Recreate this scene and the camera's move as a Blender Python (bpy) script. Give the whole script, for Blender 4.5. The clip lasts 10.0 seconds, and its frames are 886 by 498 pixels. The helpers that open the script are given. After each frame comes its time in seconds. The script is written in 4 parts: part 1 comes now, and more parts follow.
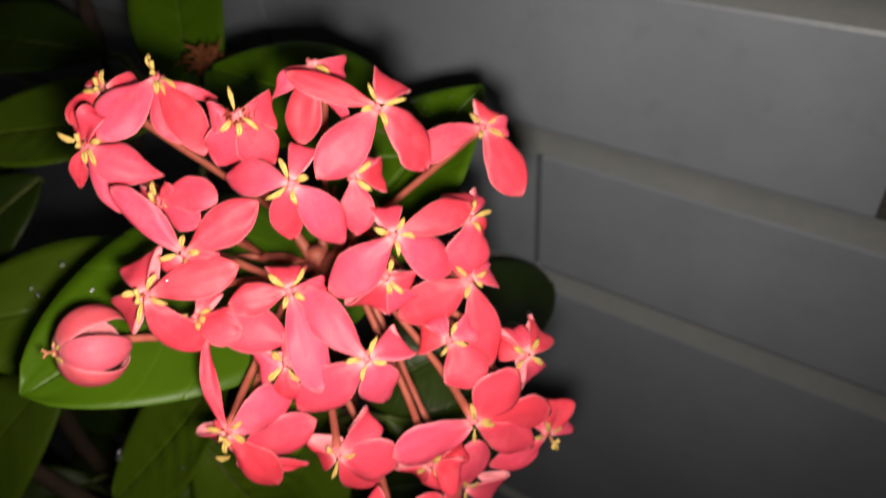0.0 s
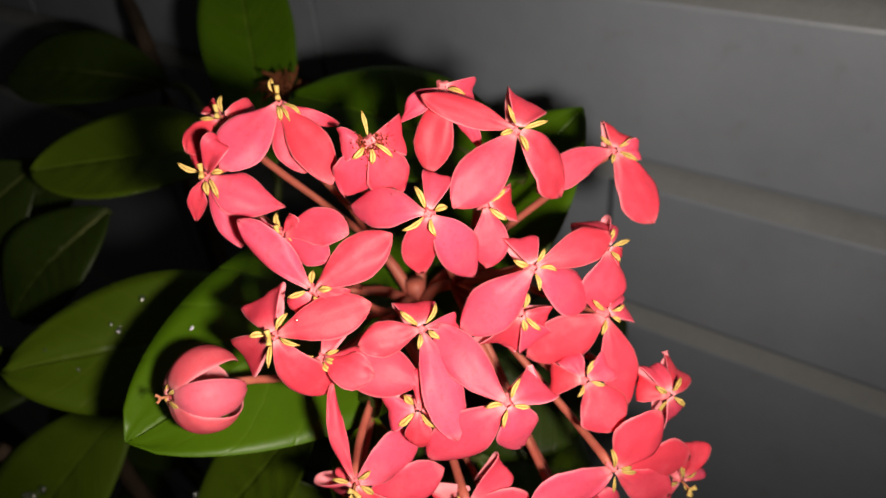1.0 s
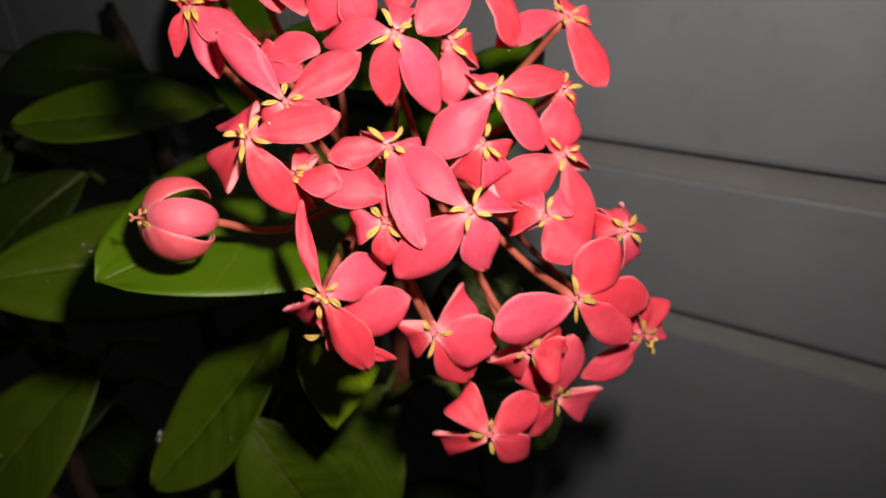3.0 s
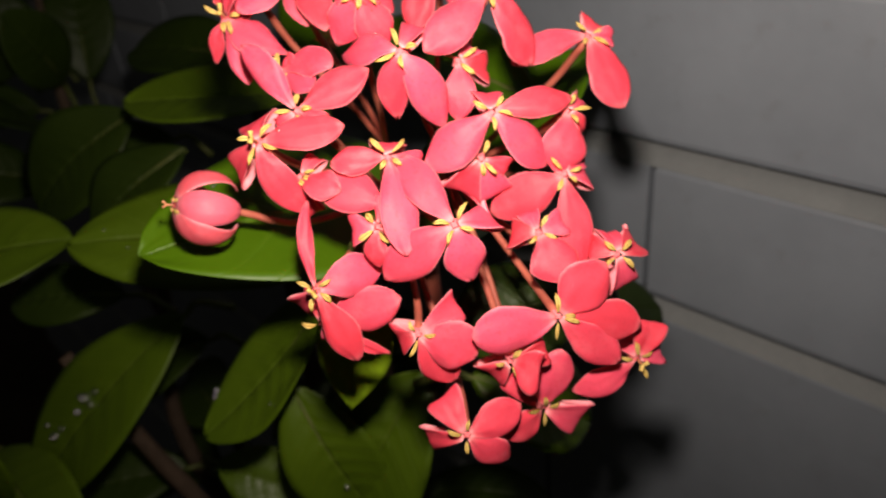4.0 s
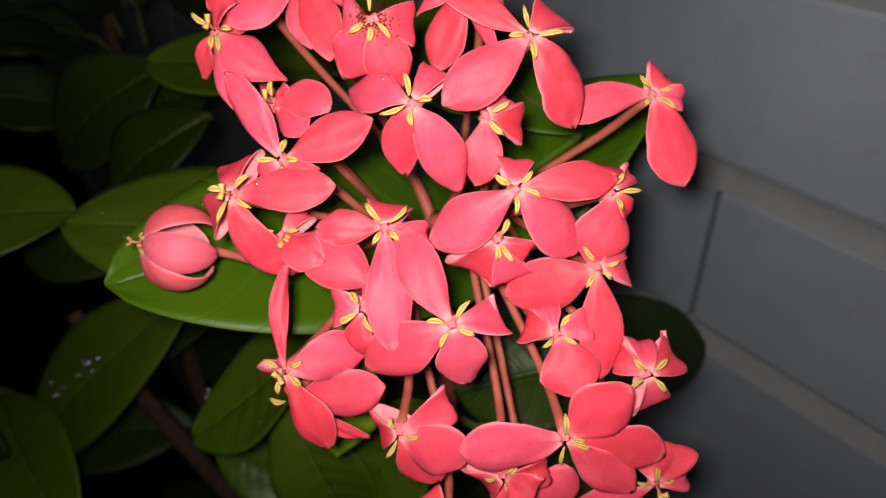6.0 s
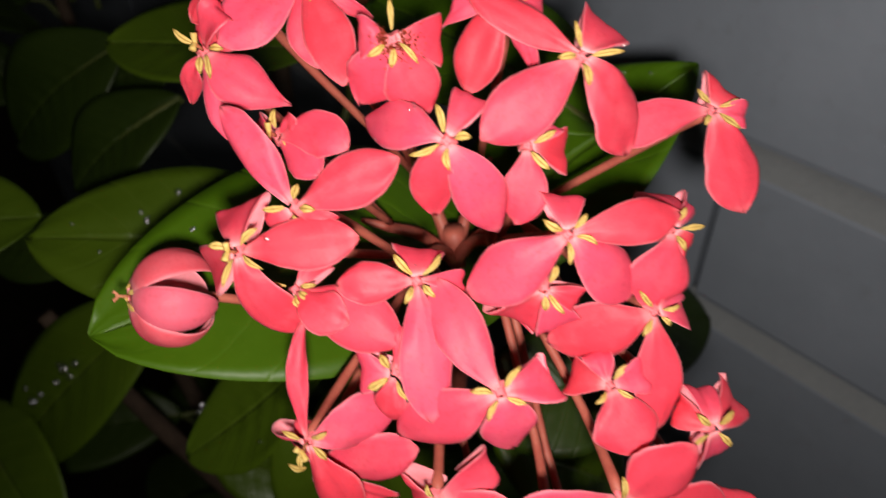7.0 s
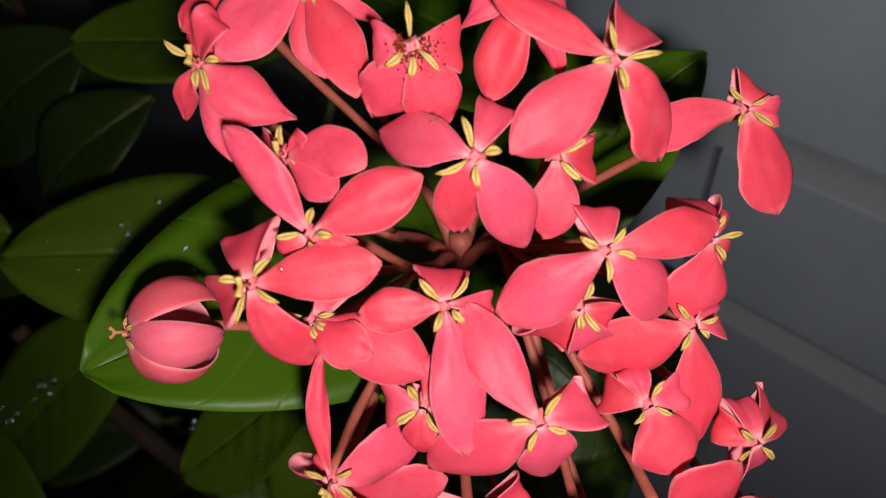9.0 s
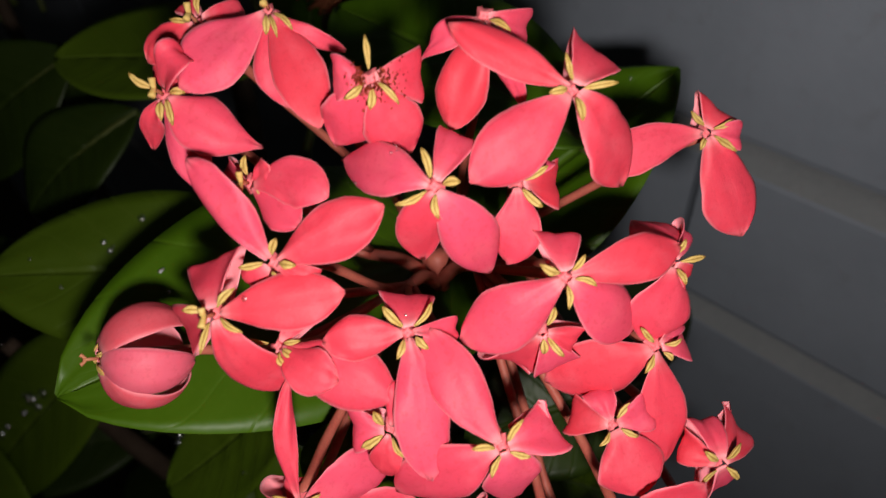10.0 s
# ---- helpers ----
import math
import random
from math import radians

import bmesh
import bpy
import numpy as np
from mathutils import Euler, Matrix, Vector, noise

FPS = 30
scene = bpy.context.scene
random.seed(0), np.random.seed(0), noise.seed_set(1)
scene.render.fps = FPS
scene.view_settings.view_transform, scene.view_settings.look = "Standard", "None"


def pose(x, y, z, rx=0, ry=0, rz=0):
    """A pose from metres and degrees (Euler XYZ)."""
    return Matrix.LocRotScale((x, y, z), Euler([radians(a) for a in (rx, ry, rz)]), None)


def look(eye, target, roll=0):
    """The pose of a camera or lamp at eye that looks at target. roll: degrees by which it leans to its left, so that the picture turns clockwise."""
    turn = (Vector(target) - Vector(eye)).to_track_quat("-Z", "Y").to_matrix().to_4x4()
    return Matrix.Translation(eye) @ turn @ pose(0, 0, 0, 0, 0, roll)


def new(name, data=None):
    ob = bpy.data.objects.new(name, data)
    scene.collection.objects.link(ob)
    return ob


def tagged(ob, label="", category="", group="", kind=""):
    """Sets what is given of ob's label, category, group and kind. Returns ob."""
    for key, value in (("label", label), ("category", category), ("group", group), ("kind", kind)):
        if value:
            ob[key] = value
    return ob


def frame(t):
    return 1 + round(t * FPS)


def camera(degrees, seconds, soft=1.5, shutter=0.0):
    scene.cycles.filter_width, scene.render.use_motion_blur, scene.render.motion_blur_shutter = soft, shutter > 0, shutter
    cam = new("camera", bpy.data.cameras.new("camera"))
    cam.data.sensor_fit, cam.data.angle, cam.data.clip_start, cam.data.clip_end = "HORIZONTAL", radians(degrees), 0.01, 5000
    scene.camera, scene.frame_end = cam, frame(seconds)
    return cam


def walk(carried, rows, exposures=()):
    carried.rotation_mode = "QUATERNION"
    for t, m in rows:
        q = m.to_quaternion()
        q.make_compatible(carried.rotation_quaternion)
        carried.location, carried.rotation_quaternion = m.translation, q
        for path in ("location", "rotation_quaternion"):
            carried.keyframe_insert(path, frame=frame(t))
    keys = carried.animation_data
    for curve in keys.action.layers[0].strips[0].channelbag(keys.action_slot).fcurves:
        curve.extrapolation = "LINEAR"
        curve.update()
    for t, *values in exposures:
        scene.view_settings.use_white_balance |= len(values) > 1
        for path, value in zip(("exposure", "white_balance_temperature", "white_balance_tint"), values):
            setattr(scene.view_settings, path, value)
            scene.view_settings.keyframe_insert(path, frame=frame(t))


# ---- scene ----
cam = camera(63.5, 10.0, soft=1.3, shutter=0.4)
cam.data.dof.use_dof = True
cam.data.dof.focus_distance = 0.088
cam.data.dof.aperture_fstop = 28.0
PATH = [
    (0, (0.00000, 0.00000, 1.00000), (0.06152, 0.04741, 0.93701), -4.56),
    (0.2, (0.00383, 0.00387, 1.00410), (0.06546, 0.05086, 0.94090), -4.35),
    (0.3, (0.00411, 0.00684, 1.00470), (0.06594, 0.05361, 0.94154), -4.78),
    (0.5, (-0.00045, 0.01180, 1.00368), (0.05891, 0.06156, 0.94043), -7.05),
    (0.8, (-0.00498, 0.01550, 0.99849), (0.05539, 0.06538, 0.93631), -6.26),
    (1, (-0.00482, 0.01881, 0.99722), (0.05735, 0.06914, 0.93721), -6.03),
    (1.2, (-0.00495, 0.01807, 0.99524), (0.05803, 0.06771, 0.93549), -5.97),
    (1.5, (-0.01181, 0.01658, 0.98910), (0.05370, 0.06573, 0.93172), -6.20),
    (1.8, (-0.02078, 0.01668, 0.98466), (0.04693, 0.06645, 0.93044), -6.11),
    (2, (-0.02139, 0.01597, 0.98145), (0.04811, 0.06537, 0.92920), -5.48),
    (2.3, (-0.02419, 0.01404, 0.97363), (0.04613, 0.06452, 0.92355), -4.97),
    (2.5, (-0.02583, 0.01404, 0.97296), (0.04484, 0.06479, 0.92365), -4.64),
    (2.8, (-0.02327, 0.00771, 0.96752), (0.04796, 0.05849, 0.91907), -4.88),
    (3, (-0.02743, 0.00433, 0.96612), (0.04342, 0.05536, 0.91737), -4.64),
    (3.2, (-0.02060, -0.00246, 0.97405), (0.04760, 0.04934, 0.92242), -5.64),
    (4.3, (-0.01338, -0.01542, 0.97113), (0.04137, 0.05237, 0.92207), -3.86),
    (4.5, (-0.00957, -0.01441, 0.97282), (0.04298, 0.05455, 0.92300), -3.26),
    (4.8, (-0.00447, -0.01658, 0.97731), (0.04538, 0.05230, 0.92466), -3.13),
    (5, (-0.00326, -0.01420, 0.97844), (0.04546, 0.05475, 0.92484), -3.11),
    (5.2, (0.00128, -0.00863, 0.97953), (0.04896, 0.05992, 0.92450), -2.93),
    (5.5, (0.00067, -0.00155, 0.98009), (0.04740, 0.06781, 0.92526), -2.88),
    (5.7, (0.00401, -0.00136, 0.97895), (0.05255, 0.06657, 0.92392), -1.49),
    (6.8, (0.01256, 0.01475, 0.98370), (0.06210, 0.07401, 0.92020), -1.48),
    (7, (0.01354, 0.01968, 0.98352), (0.06264, 0.07881, 0.91955), -1.64),
    (7.3, (0.00860, 0.03039, 0.98583), (0.05764, 0.09034, 0.92257), -1.98),
    (7.5, (0.00619, 0.03635, 0.98717), (0.05568, 0.09496, 0.92302), -1.27),
    (7.8, (0.00964, 0.03933, 0.98451), (0.06052, 0.09500, 0.91884), -0.62),
    (8, (0.01227, 0.03755, 0.98411), (0.06341, 0.09322, 0.91864), -1.13),
    (8.2, (0.01341, 0.03415, 0.98413), (0.06398, 0.08957, 0.91801), -1.56),
    (8.5, (0.01440, 0.03206, 0.98526), (0.06543, 0.08730, 0.91935), -1.74),
    (9, (0.01379, 0.02956, 0.98345), (0.06483, 0.08430, 0.91713), -1.84),
    (9.5, (0.01477, 0.02887, 0.98291), (0.06590, 0.08335, 0.91644), -1.80),
    (10, (0.01762, 0.02755, 0.98615), (0.06858, 0.08238, 0.91985), -2.39),
]
walk(cam, [(t, look(eye, target, roll)) for t, eye, target, roll in PATH],
     [(0.0, 0.64, 7350, 10), (1.5, 0.50, 7600, 13), (3.0, 0.56, 7700, 14), (4.5, 0.86, 7650, 13), (5.5, 0.44, 7000, 12), (7.0, 0.38, 6850, 11), (8.0, 0.38, 6500, 5), (8.5, 0.12, 6550, 10), (9.5, 0.06, 6550, 11), (10.0, 0.00, 6700, 12)])

# ---- light: a night sky and the small white lamp of the camera ----
world = bpy.data.worlds.new("night")
scene.world = world
world.use_nodes = True
world.node_tree.nodes["Background"].inputs[0].default_value = (0.36, 0.38, 0.36, 1)
world.node_tree.nodes["Background"].inputs[1].default_value = 0.022

lamp_data = bpy.data.lights.new("camera_torch", "SPOT")
lamp_data.energy = 0.67
lamp_data.spot_size = radians(150)
lamp_data.spot_blend = 1.0
lamp_data.color = (1.0, 0.97, 0.93)
lamp_data.shadow_soft_size = 0.0045
lamp = new("camera_torch", lamp_data)
lamp.matrix_world = look((0.0025, 0.002, 0.9865), (0.7035, 0.775, 0.6405))


# ---- materials ----
def material(name, colour, rough=0.5, spec=0.5):
    m = bpy.data.materials.new(name)
    m.use_nodes = True
    n = m.node_tree.nodes
    b = n["Principled BSDF"]
    b.inputs["Base Color"].default_value = (*colour, 1)
    b.inputs["Roughness"].default_value = rough
    b.inputs["Specular IOR Level"].default_value = spec
    return m, n, m.node_tree.links, b


def node(n, kind, **values):
    x = n.new(kind)
    for key, value in values.items():
        x.inputs[key.replace("_", " ")].default_value = value
    return x


def ramp(n, stops):
    r = n.new("ShaderNodeValToRGB")
    e = r.color_ramp.elements
    while len(e) < len(stops):
        e.new(0.5)
    for el, (pos, col) in zip(e, stops):
        el.position, el.color = pos, (*col, 1)
    return r


def mixed(n, l, a, b, fac, mode="MIX"):
    x = n.new("ShaderNodeMix")
    x.data_type, x.blend_type = "RGBA", mode
    for sock, val in ((6, a), (7, b), (0, fac)):
        if hasattr(val, "links"):
            l.new(val, x.inputs[sock])
        else:
            x.inputs[sock].default_value = (*val, 1) if isinstance(val, tuple) else val
    return x.outputs[2]


def bumped(n, l, b, height, strength, distance):
    x = node(n, "ShaderNodeBump", Strength=strength, Distance=distance)
    l.new(height, x.inputs["Height"])
    l.new(x.outputs[0], b.inputs["Normal"])


def petal_material(name, pale):
    m, n, l, b = material(name, (0.8, 0.08, 0.12), 0.53, 0.27)
    uv = n.new("ShaderNodeUVMap")
    uv.uv_map = "blade"
    sep = n.new("ShaderNodeSeparateXYZ")
    l.new(uv.outputs[0], sep.inputs[0])
    info = n.new("ShaderNodeObjectInfo")
    # flower by flower the coral leans to pink or to red
    tone = ramp(n, [(0.0, (0.71, 0.044, 0.070)), (0.5, (0.74, 0.056, 0.100)), (1.0, (0.75, 0.077, 0.148))])
    l.new(info.outputs["Random"], tone.inputs[0])
    # fine veins along the blade
    coord = n.new("ShaderNodeMapping")
    coord.inputs["Scale"].default_value = (2.2, 26.0, 1.0)
    l.new(uv.outputs[0], coord.inputs[0])
    veins = node(n, "ShaderNodeTexNoise", Scale=1.0, Detail=3.0, Roughness=0.6)
    l.new(coord.outputs[0], veins.inputs["Vector"])
    soft = n.new("ShaderNodeTexCoord")
    blot = node(n, "ShaderNodeTexNoise", Scale=220.0, Detail=4.0, Roughness=0.6)
    l.new(soft.outputs["Object"], blot.inputs["Vector"])
    fac = node(n, "ShaderNodeMapRange")
    fac.inputs[1].default_value, fac.inputs[2].default_value = 0.5, 0.75
    fac.inputs[3].default_value, fac.inputs[4].default_value = 0.0, 0.22
    l.new(veins.outputs[0], fac.inputs[0])
    c1 = mixed(n, l, tone.outputs[0], (0.60, 0.045, 0.075), fac.outputs[0])
    fac2 = node(n, "ShaderNodeMapRange")
    fac2.inputs[1].default_value, fac2.inputs[2].default_value = 0.5, 0.8
    fac2.inputs[3].default_value, fac2.inputs[4].default_value = 0.0, 0.55
    l.new(blot.outputs[0], fac2.inputs[0])
    c2 = mixed(n, l, c1, (0.78, 0.125, 0.165), fac2.outputs[0])
    grain = node(n, "ShaderNodeTexNoise", Scale=1500.0, Detail=3.0, Roughness=0.65)
    l.new(soft.outputs["Object"], grain.inputs["Vector"])
    specks = ramp(n, [(0.0, (0.5, 0.5, 0.5)), (0.36, (0.28, 0.28, 0.28)), (0.46, (0, 0, 0)), (1.0, (0, 0, 0))])
    l.new(grain.outputs[0], specks.inputs[0])
    c2 = mixed(n, l, c2, (0.56, 0.032, 0.052), specks.outputs[0])
    # the claw and the rim are paler
    rim = ramp(n, [(0.0, (1, 1, 1)), (0.10, (0.15, 0.15, 0.15)), (0.2, (0, 0, 0)), (0.90, (0, 0, 0)), (1.0, (0.35, 0.35, 0.35))])
    l.new(sep.outputs[0], rim.inputs[0])
    c3 = mixed(n, l, c2, (0.92, 0.32, 0.34), rim.outputs[0])
    off = n.new("ShaderNodeMath")
    off.operation = "SUBTRACT"
    off.inputs[1].default_value = 0.5
    l.new(sep.outputs[1], off.inputs[0])
    wide = n.new("ShaderNodeMath")
    wide.operation = "ABSOLUTE"
    l.new(off.outputs[0], wide.inputs[0])
    hem = ramp(n, [(0.0, (0, 0, 0)), (0.45, (0, 0, 0)), (0.5, (0.55, 0.55, 0.55))])
    l.new(wide.outputs[0], hem.inputs[0])
    c4 = mixed(n, l, c3, (0.93, 0.33, 0.38), hem.outputs[0])
    c5 = mixed(n, l, c4, (0.90, 0.38, 0.42), pale)
    l.new(c5, b.inputs["Base Color"])
    b.inputs["Subsurface Weight"].default_value = 0.12
    b.inputs["Subsurface Radius"].default_value = (0.0012, 0.0004, 0.0004)
    b.inputs["Subsurface Scale"].default_value = 0.6
    pits = node(n, "ShaderNodeTexNoise", Scale=2600.0, Detail=2.0, Roughness=0.55)
    l.new(soft.outputs["Object"], pits.inputs["Vector"])
    bumped(n, l, b, mixed(n, l, veins.outputs[0], pits.outputs[0], 0.65), 0.22, 0.00022)
    return m


def leaf_material(name, dark, mid, vein, rough, spec=0.24):
    m, n, l, b = material(name, mid, rough, spec)
    uv = n.new("ShaderNodeUVMap")
    uv.uv_map = "blade"
    sep = n.new("ShaderNodeSeparateXYZ")
    l.new(uv.outputs[0], sep.inputs[0])

    def op(kind, a, c=0.0):
        x = n.new("ShaderNodeMath")
        x.operation = kind
        for i, v in enumerate((a, c)):
            if hasattr(v, "links"):
                l.new(v, x.inputs[i])
            else:
                x.inputs[i].default_value = v
        return x.outputs[0]

    across = op("ABSOLUTE", op("SUBTRACT", sep.outputs[1], 0.5))
    wob = n.new("ShaderNodeTexCoord")
    big = node(n, "ShaderNodeTexNoise", Scale=55.0, Detail=4.0, Roughness=0.6)
    l.new(wob.outputs["Object"], big.inputs["Vector"])
    fine = node(n, "ShaderNodeTexNoise", Scale=900.0, Detail=3.0, Roughness=0.6)
    l.new(wob.outputs["Object"], fine.inputs["Vector"])
    # side veins run forward from the midrib in pairs
    run = op("ADD", op("SUBTRACT", sep.outputs[0], op("MULTIPLY", across, 0.42)), op("MULTIPLY", big.outputs[0], 0.05))
    saw = op("ABSOLUTE", op("SUBTRACT", op("FRACT", op("MULTIPLY", run, 9.0)), 0.5))
    line = ramp(n, [(0.0, (1, 1, 1)), (0.055, (0.25, 0.25, 0.25)), (0.16, (0, 0, 0)), (1.0, (0, 0, 0))])
    l.new(saw, line.inputs[0])
    rib = ramp(n, [(0.0, (1, 1, 1)), (0.012, (0.8, 0.8, 0.8)), (0.03, (0, 0, 0)), (1.0, (0, 0, 0))])
    l.new(across, rib.inputs[0])
    base = mixed(n, l, dark, mid, big.outputs[0])
    spots = ramp(n, [(0.0, (0, 0, 0)), (0.55, (0, 0, 0)), (0.8, (0.5, 0.5, 0.5)), (1.0, (0.6, 0.6, 0.6))])
    l.new(fine.outputs[0], spots.inputs[0])
    fade = op("MINIMUM", op("MULTIPLY", op("MINIMUM", sep.outputs[0], op("SUBTRACT", 1.0, sep.outputs[0])), 4.0), 1.0)
    veined = op("MULTIPLY", line.outputs[0], fade)
    c1 = mixed(n, l, base, vein, op("MULTIPLY", veined, 0.15))
    c2 = mixed(n, l, c1, vein, op("MULTIPLY", rib.outputs[0], 0.28))
    c3 = mixed(n, l, c2, vein, op("MULTIPLY", spots.outputs[0], 0.25))
    l.new(c3, b.inputs["Base Color"])
    height = op("SUBTRACT", op("MULTIPLY", big.outputs[0], 0.5), op("ADD", op("MULTIPLY", veined, 0.18), rib.outputs[0]))
    bumped(n, l, b, height, 0.55, 0.0010)
    return m


def plain_material(name, colour, other, scale, rough, spec=0.4, bump=0.2, depth=0.0005):
    m, n, l, b = material(name, colour, rough, spec)
    co = n.new("ShaderNodeTexCoord")
    a = node(n, "ShaderNodeTexNoise", Scale=scale, Detail=5.0, Roughness=0.65)
    l.new(co.outputs["Object"], a.inputs["Vector"])
    c = node(n, "ShaderNodeTexNoise", Scale=scale * 9, Detail=3.0, Roughness=0.6)
    l.new(co.outputs["Object"], c.inputs["Vector"])
    f = mixed(n, l, a.outputs[0], c.outputs[0], 0.35)
    r = ramp(n, [(0.3, colour), (0.72, other)])
    l.new(f, r.inputs[0])
    l.new(r.outputs[0], b.inputs["Base Color"])
    bumped(n, l, b, f, bump, depth)
    return m


def wall_paint():
    m, n, l, b = material("grey_wall_paint", (0.5, 0.51, 0.54), 0.44, 0.6)
    co = n.new("ShaderNodeNewGeometry")
    big = node(n, "ShaderNodeTexNoise", Scale=14.0, Detail=5.0, Roughness=0.65)
    fine = node(n, "ShaderNodeTexNoise", Scale=420.0, Detail=4.0, Roughness=0.7)
    mid = node(n, "ShaderNodeTexNoise", Scale=90.0, Detail=4.0, Roughness=0.6)
    for x in (big, fine, mid):
        l.new(co.outputs["Position"], x.inputs["Vector"])
    r = ramp(n, [(0.32, (0.244, 0.272, 0.322)), (0.68, (0.306, 0.339, 0.400))])
    l.new(big.outputs[0], r.inputs[0])
    info = n.new("ShaderNodeObjectInfo")
    shade = n.new("ShaderNodeMapRange")
    shade.inputs[3].default_value, shade.inputs[4].default_value = 0.0, 0.35
    l.new(info.outputs["Random"], shade.inputs[0])
    c1 = mixed(n, l, r.outputs[0], (0.228, 0.250, 0.294), shade.outputs[0])
    stain = ramp(n, [(0.0, (0, 0, 0)), (0.60, (0, 0, 0)), (0.78, (0.4, 0.4, 0.4)), (1.0, (0.5, 0.5, 0.5))])
    l.new(mid.outputs[0], stain.inputs[0])
    c2 = mixed(n, l, c1, (0.20, 0.202, 0.21), stain.outputs[0])
    l.new(c2, b.inputs["Base Color"])
    h = mixed(n, l, fine.outputs[0], mid.outputs[0], 0.6)
    bumped(n, l, b, h, 0.22, 0.0012)
    return m


PETAL = petal_material("petal", 0.0)
PETAL_BUD = petal_material("petal_young", 0.14)
PETAL_UNDER = petal_material("petal_underside", 0.60)
LEAF = leaf_material("leaf_green", (0.036, 0.088, 0.002), (0.062, 0.134, 0.004), (0.11, 0.19, 0.02), 0.44)
# for dim, deep-set leaves: the leaf green with shade put into its colour
LEAF_SHADED = leaf_material("leaf_shaded_green", (0.012, 0.025, 0.002), (0.023, 0.041, 0.004), (0.045, 0.070, 0.012), 0.46, 0.22)
LEAF_MID = leaf_material("leaf_olive_green", (0.040, 0.074, 0.003), (0.069, 0.116, 0.006), (0.095, 0.138, 0.018), 0.42, 0.30)
LEAF_YOUNG = leaf_material("leaf_yellow_green", (0.15, 0.25, 0.012), (0.22, 0.33, 0.016), (0.32, 0.40, 0.06), 0.4)
ANTHER = plain_material("anther", (0.50, 0.30, 0.06), (0.72, 0.53, 0.20), 900.0, 0.6, 0.3, 0.4, 0.0003)
SLIT = plain_material("anther_slit", (0.27, 0.15, 0.03), (0.46, 0.29, 0.08), 900.0, 0.7, 0.2)
THROAT = plain_material("throat", (0.80, 0.10, 0.13), (0.86, 0.26, 0.28), 700.0, 0.5, 0.3)
TUBE = plain_material("flower_tube", (0.36, 0.065, 0.050), (0.52, 0.15, 0.10), 300.0, 0.5, 0.35)
STIGMA = plain_material("stigma", (0.46, 0.13, 0.08), (0.60, 0.28, 0.14), 700.0, 0.6, 0.3)
WOOD = plain_material("bark", (0.045, 0.030, 0.021), (0.095, 0.062, 0.043), 160.0, 0.8, 0.2, 0.7, 0.002)
GREENSTEM = plain_material("green_stem", (0.05, 0.078, 0.014), (0.10, 0.10, 0.025), 260.0, 0.55, 0.35)
BROWN = plain_material("withered_brown", (0.15, 0.040, 0.018), (0.26, 0.085, 0.035), 500.0, 0.8, 0.2, 0.6, 0.0008)
RUST = plain_material("rust_speck", (0.38, 0.035, 0.022), (0.58, 0.10, 0.04), 900.0, 0.8, 0.2, 0.6, 0.0004)
SOIL = plain_material("soil", (0.025, 0.018, 0.013), (0.060, 0.045, 0.032), 30.0, 0.95, 0.1, 0.9, 0.01)
PAINT = wall_paint()
GRIME = plain_material("grime", (0.05, 0.05, 0.05), (0.10, 0.098, 0.094), 120.0, 0.9, 0.1, 0.5, 0.002)
MORTAR = plain_material("mortar", (0.228, 0.240, 0.252), (0.288, 0.300, 0.312), 60.0, 0.8, 0.2, 0.4, 0.001)


def water_material():
    """A clear film: see-through face on, glossy where the light glances off."""
    m, n, l, b = material("water", (1, 1, 1), 0.02, 0.5)
    clear, gloss, blend = n.new("ShaderNodeBsdfTransparent"), n.new("ShaderNodeBsdfGlossy"), n.new("ShaderNodeMixShader")
    gloss.inputs["Roughness"].default_value = 0.24
    blend.inputs[0].default_value = 0.30
    l.new(clear.outputs[0], blend.inputs[1])
    l.new(gloss.outputs[0], blend.inputs[2])
    l.new(blend.outputs[0], n["Material Output"].inputs["Surface"])
    return m


WATER = water_material()


# ---- mesh helpers ----
def part(name, data, mat, parent=None, label="", smooth=True, second=None, pick=None):
    """Links a mesh (given as vertices and faces, or as a mesh) as one object under parent."""
    if isinstance(data, tuple):
        mesh = bpy.data.meshes.new(name)
        mesh.from_pydata(data[0], [], data[1])
        if len(data) > 2:
            layer = mesh.uv_layers.new(name="blade")
            for loop in mesh.loops:
                layer.data[loop.index].uv = data[2][loop.vertex_index]
        mesh.update()
        if smooth:
            mesh.polygons.foreach_set("use_smooth", [True] * len(mesh.polygons))
    else:
        mesh = data
    if mat and not mesh.materials:
        mesh.materials.append(mat)
        if second:
            mesh.materials.append(second)
            mesh.polygons.foreach_set("material_index", [int(pick(i, p.vertices)) for i, p in enumerate(mesh.polygons)])
    ob = new(name, mesh)
    if parent:
        ob.parent = parent
    if label:
        ob["label"] = label
    return ob


def bezier(points, count):
    """Points along a Catmull-Rom line through the given ones."""
    pts = [Vector(q) for q in points]
    pts = [pts[0] * 2 - pts[1], *pts, pts[-1] * 2 - pts[-2]]
    out = []
    spans = len(pts) - 3
    for k in range(count + 1):
        s = min(k / count * spans, spans - 1e-6)
        i, u = int(s), s - int(s)
        a, b, c, d = pts[i:i + 4]
        out.append(0.5 * (2 * b + (c - a) * u + (2 * a - 5 * b + 4 * c - d) * u * u + (3 * b - a - 3 * c + d) * u ** 3))
    return out


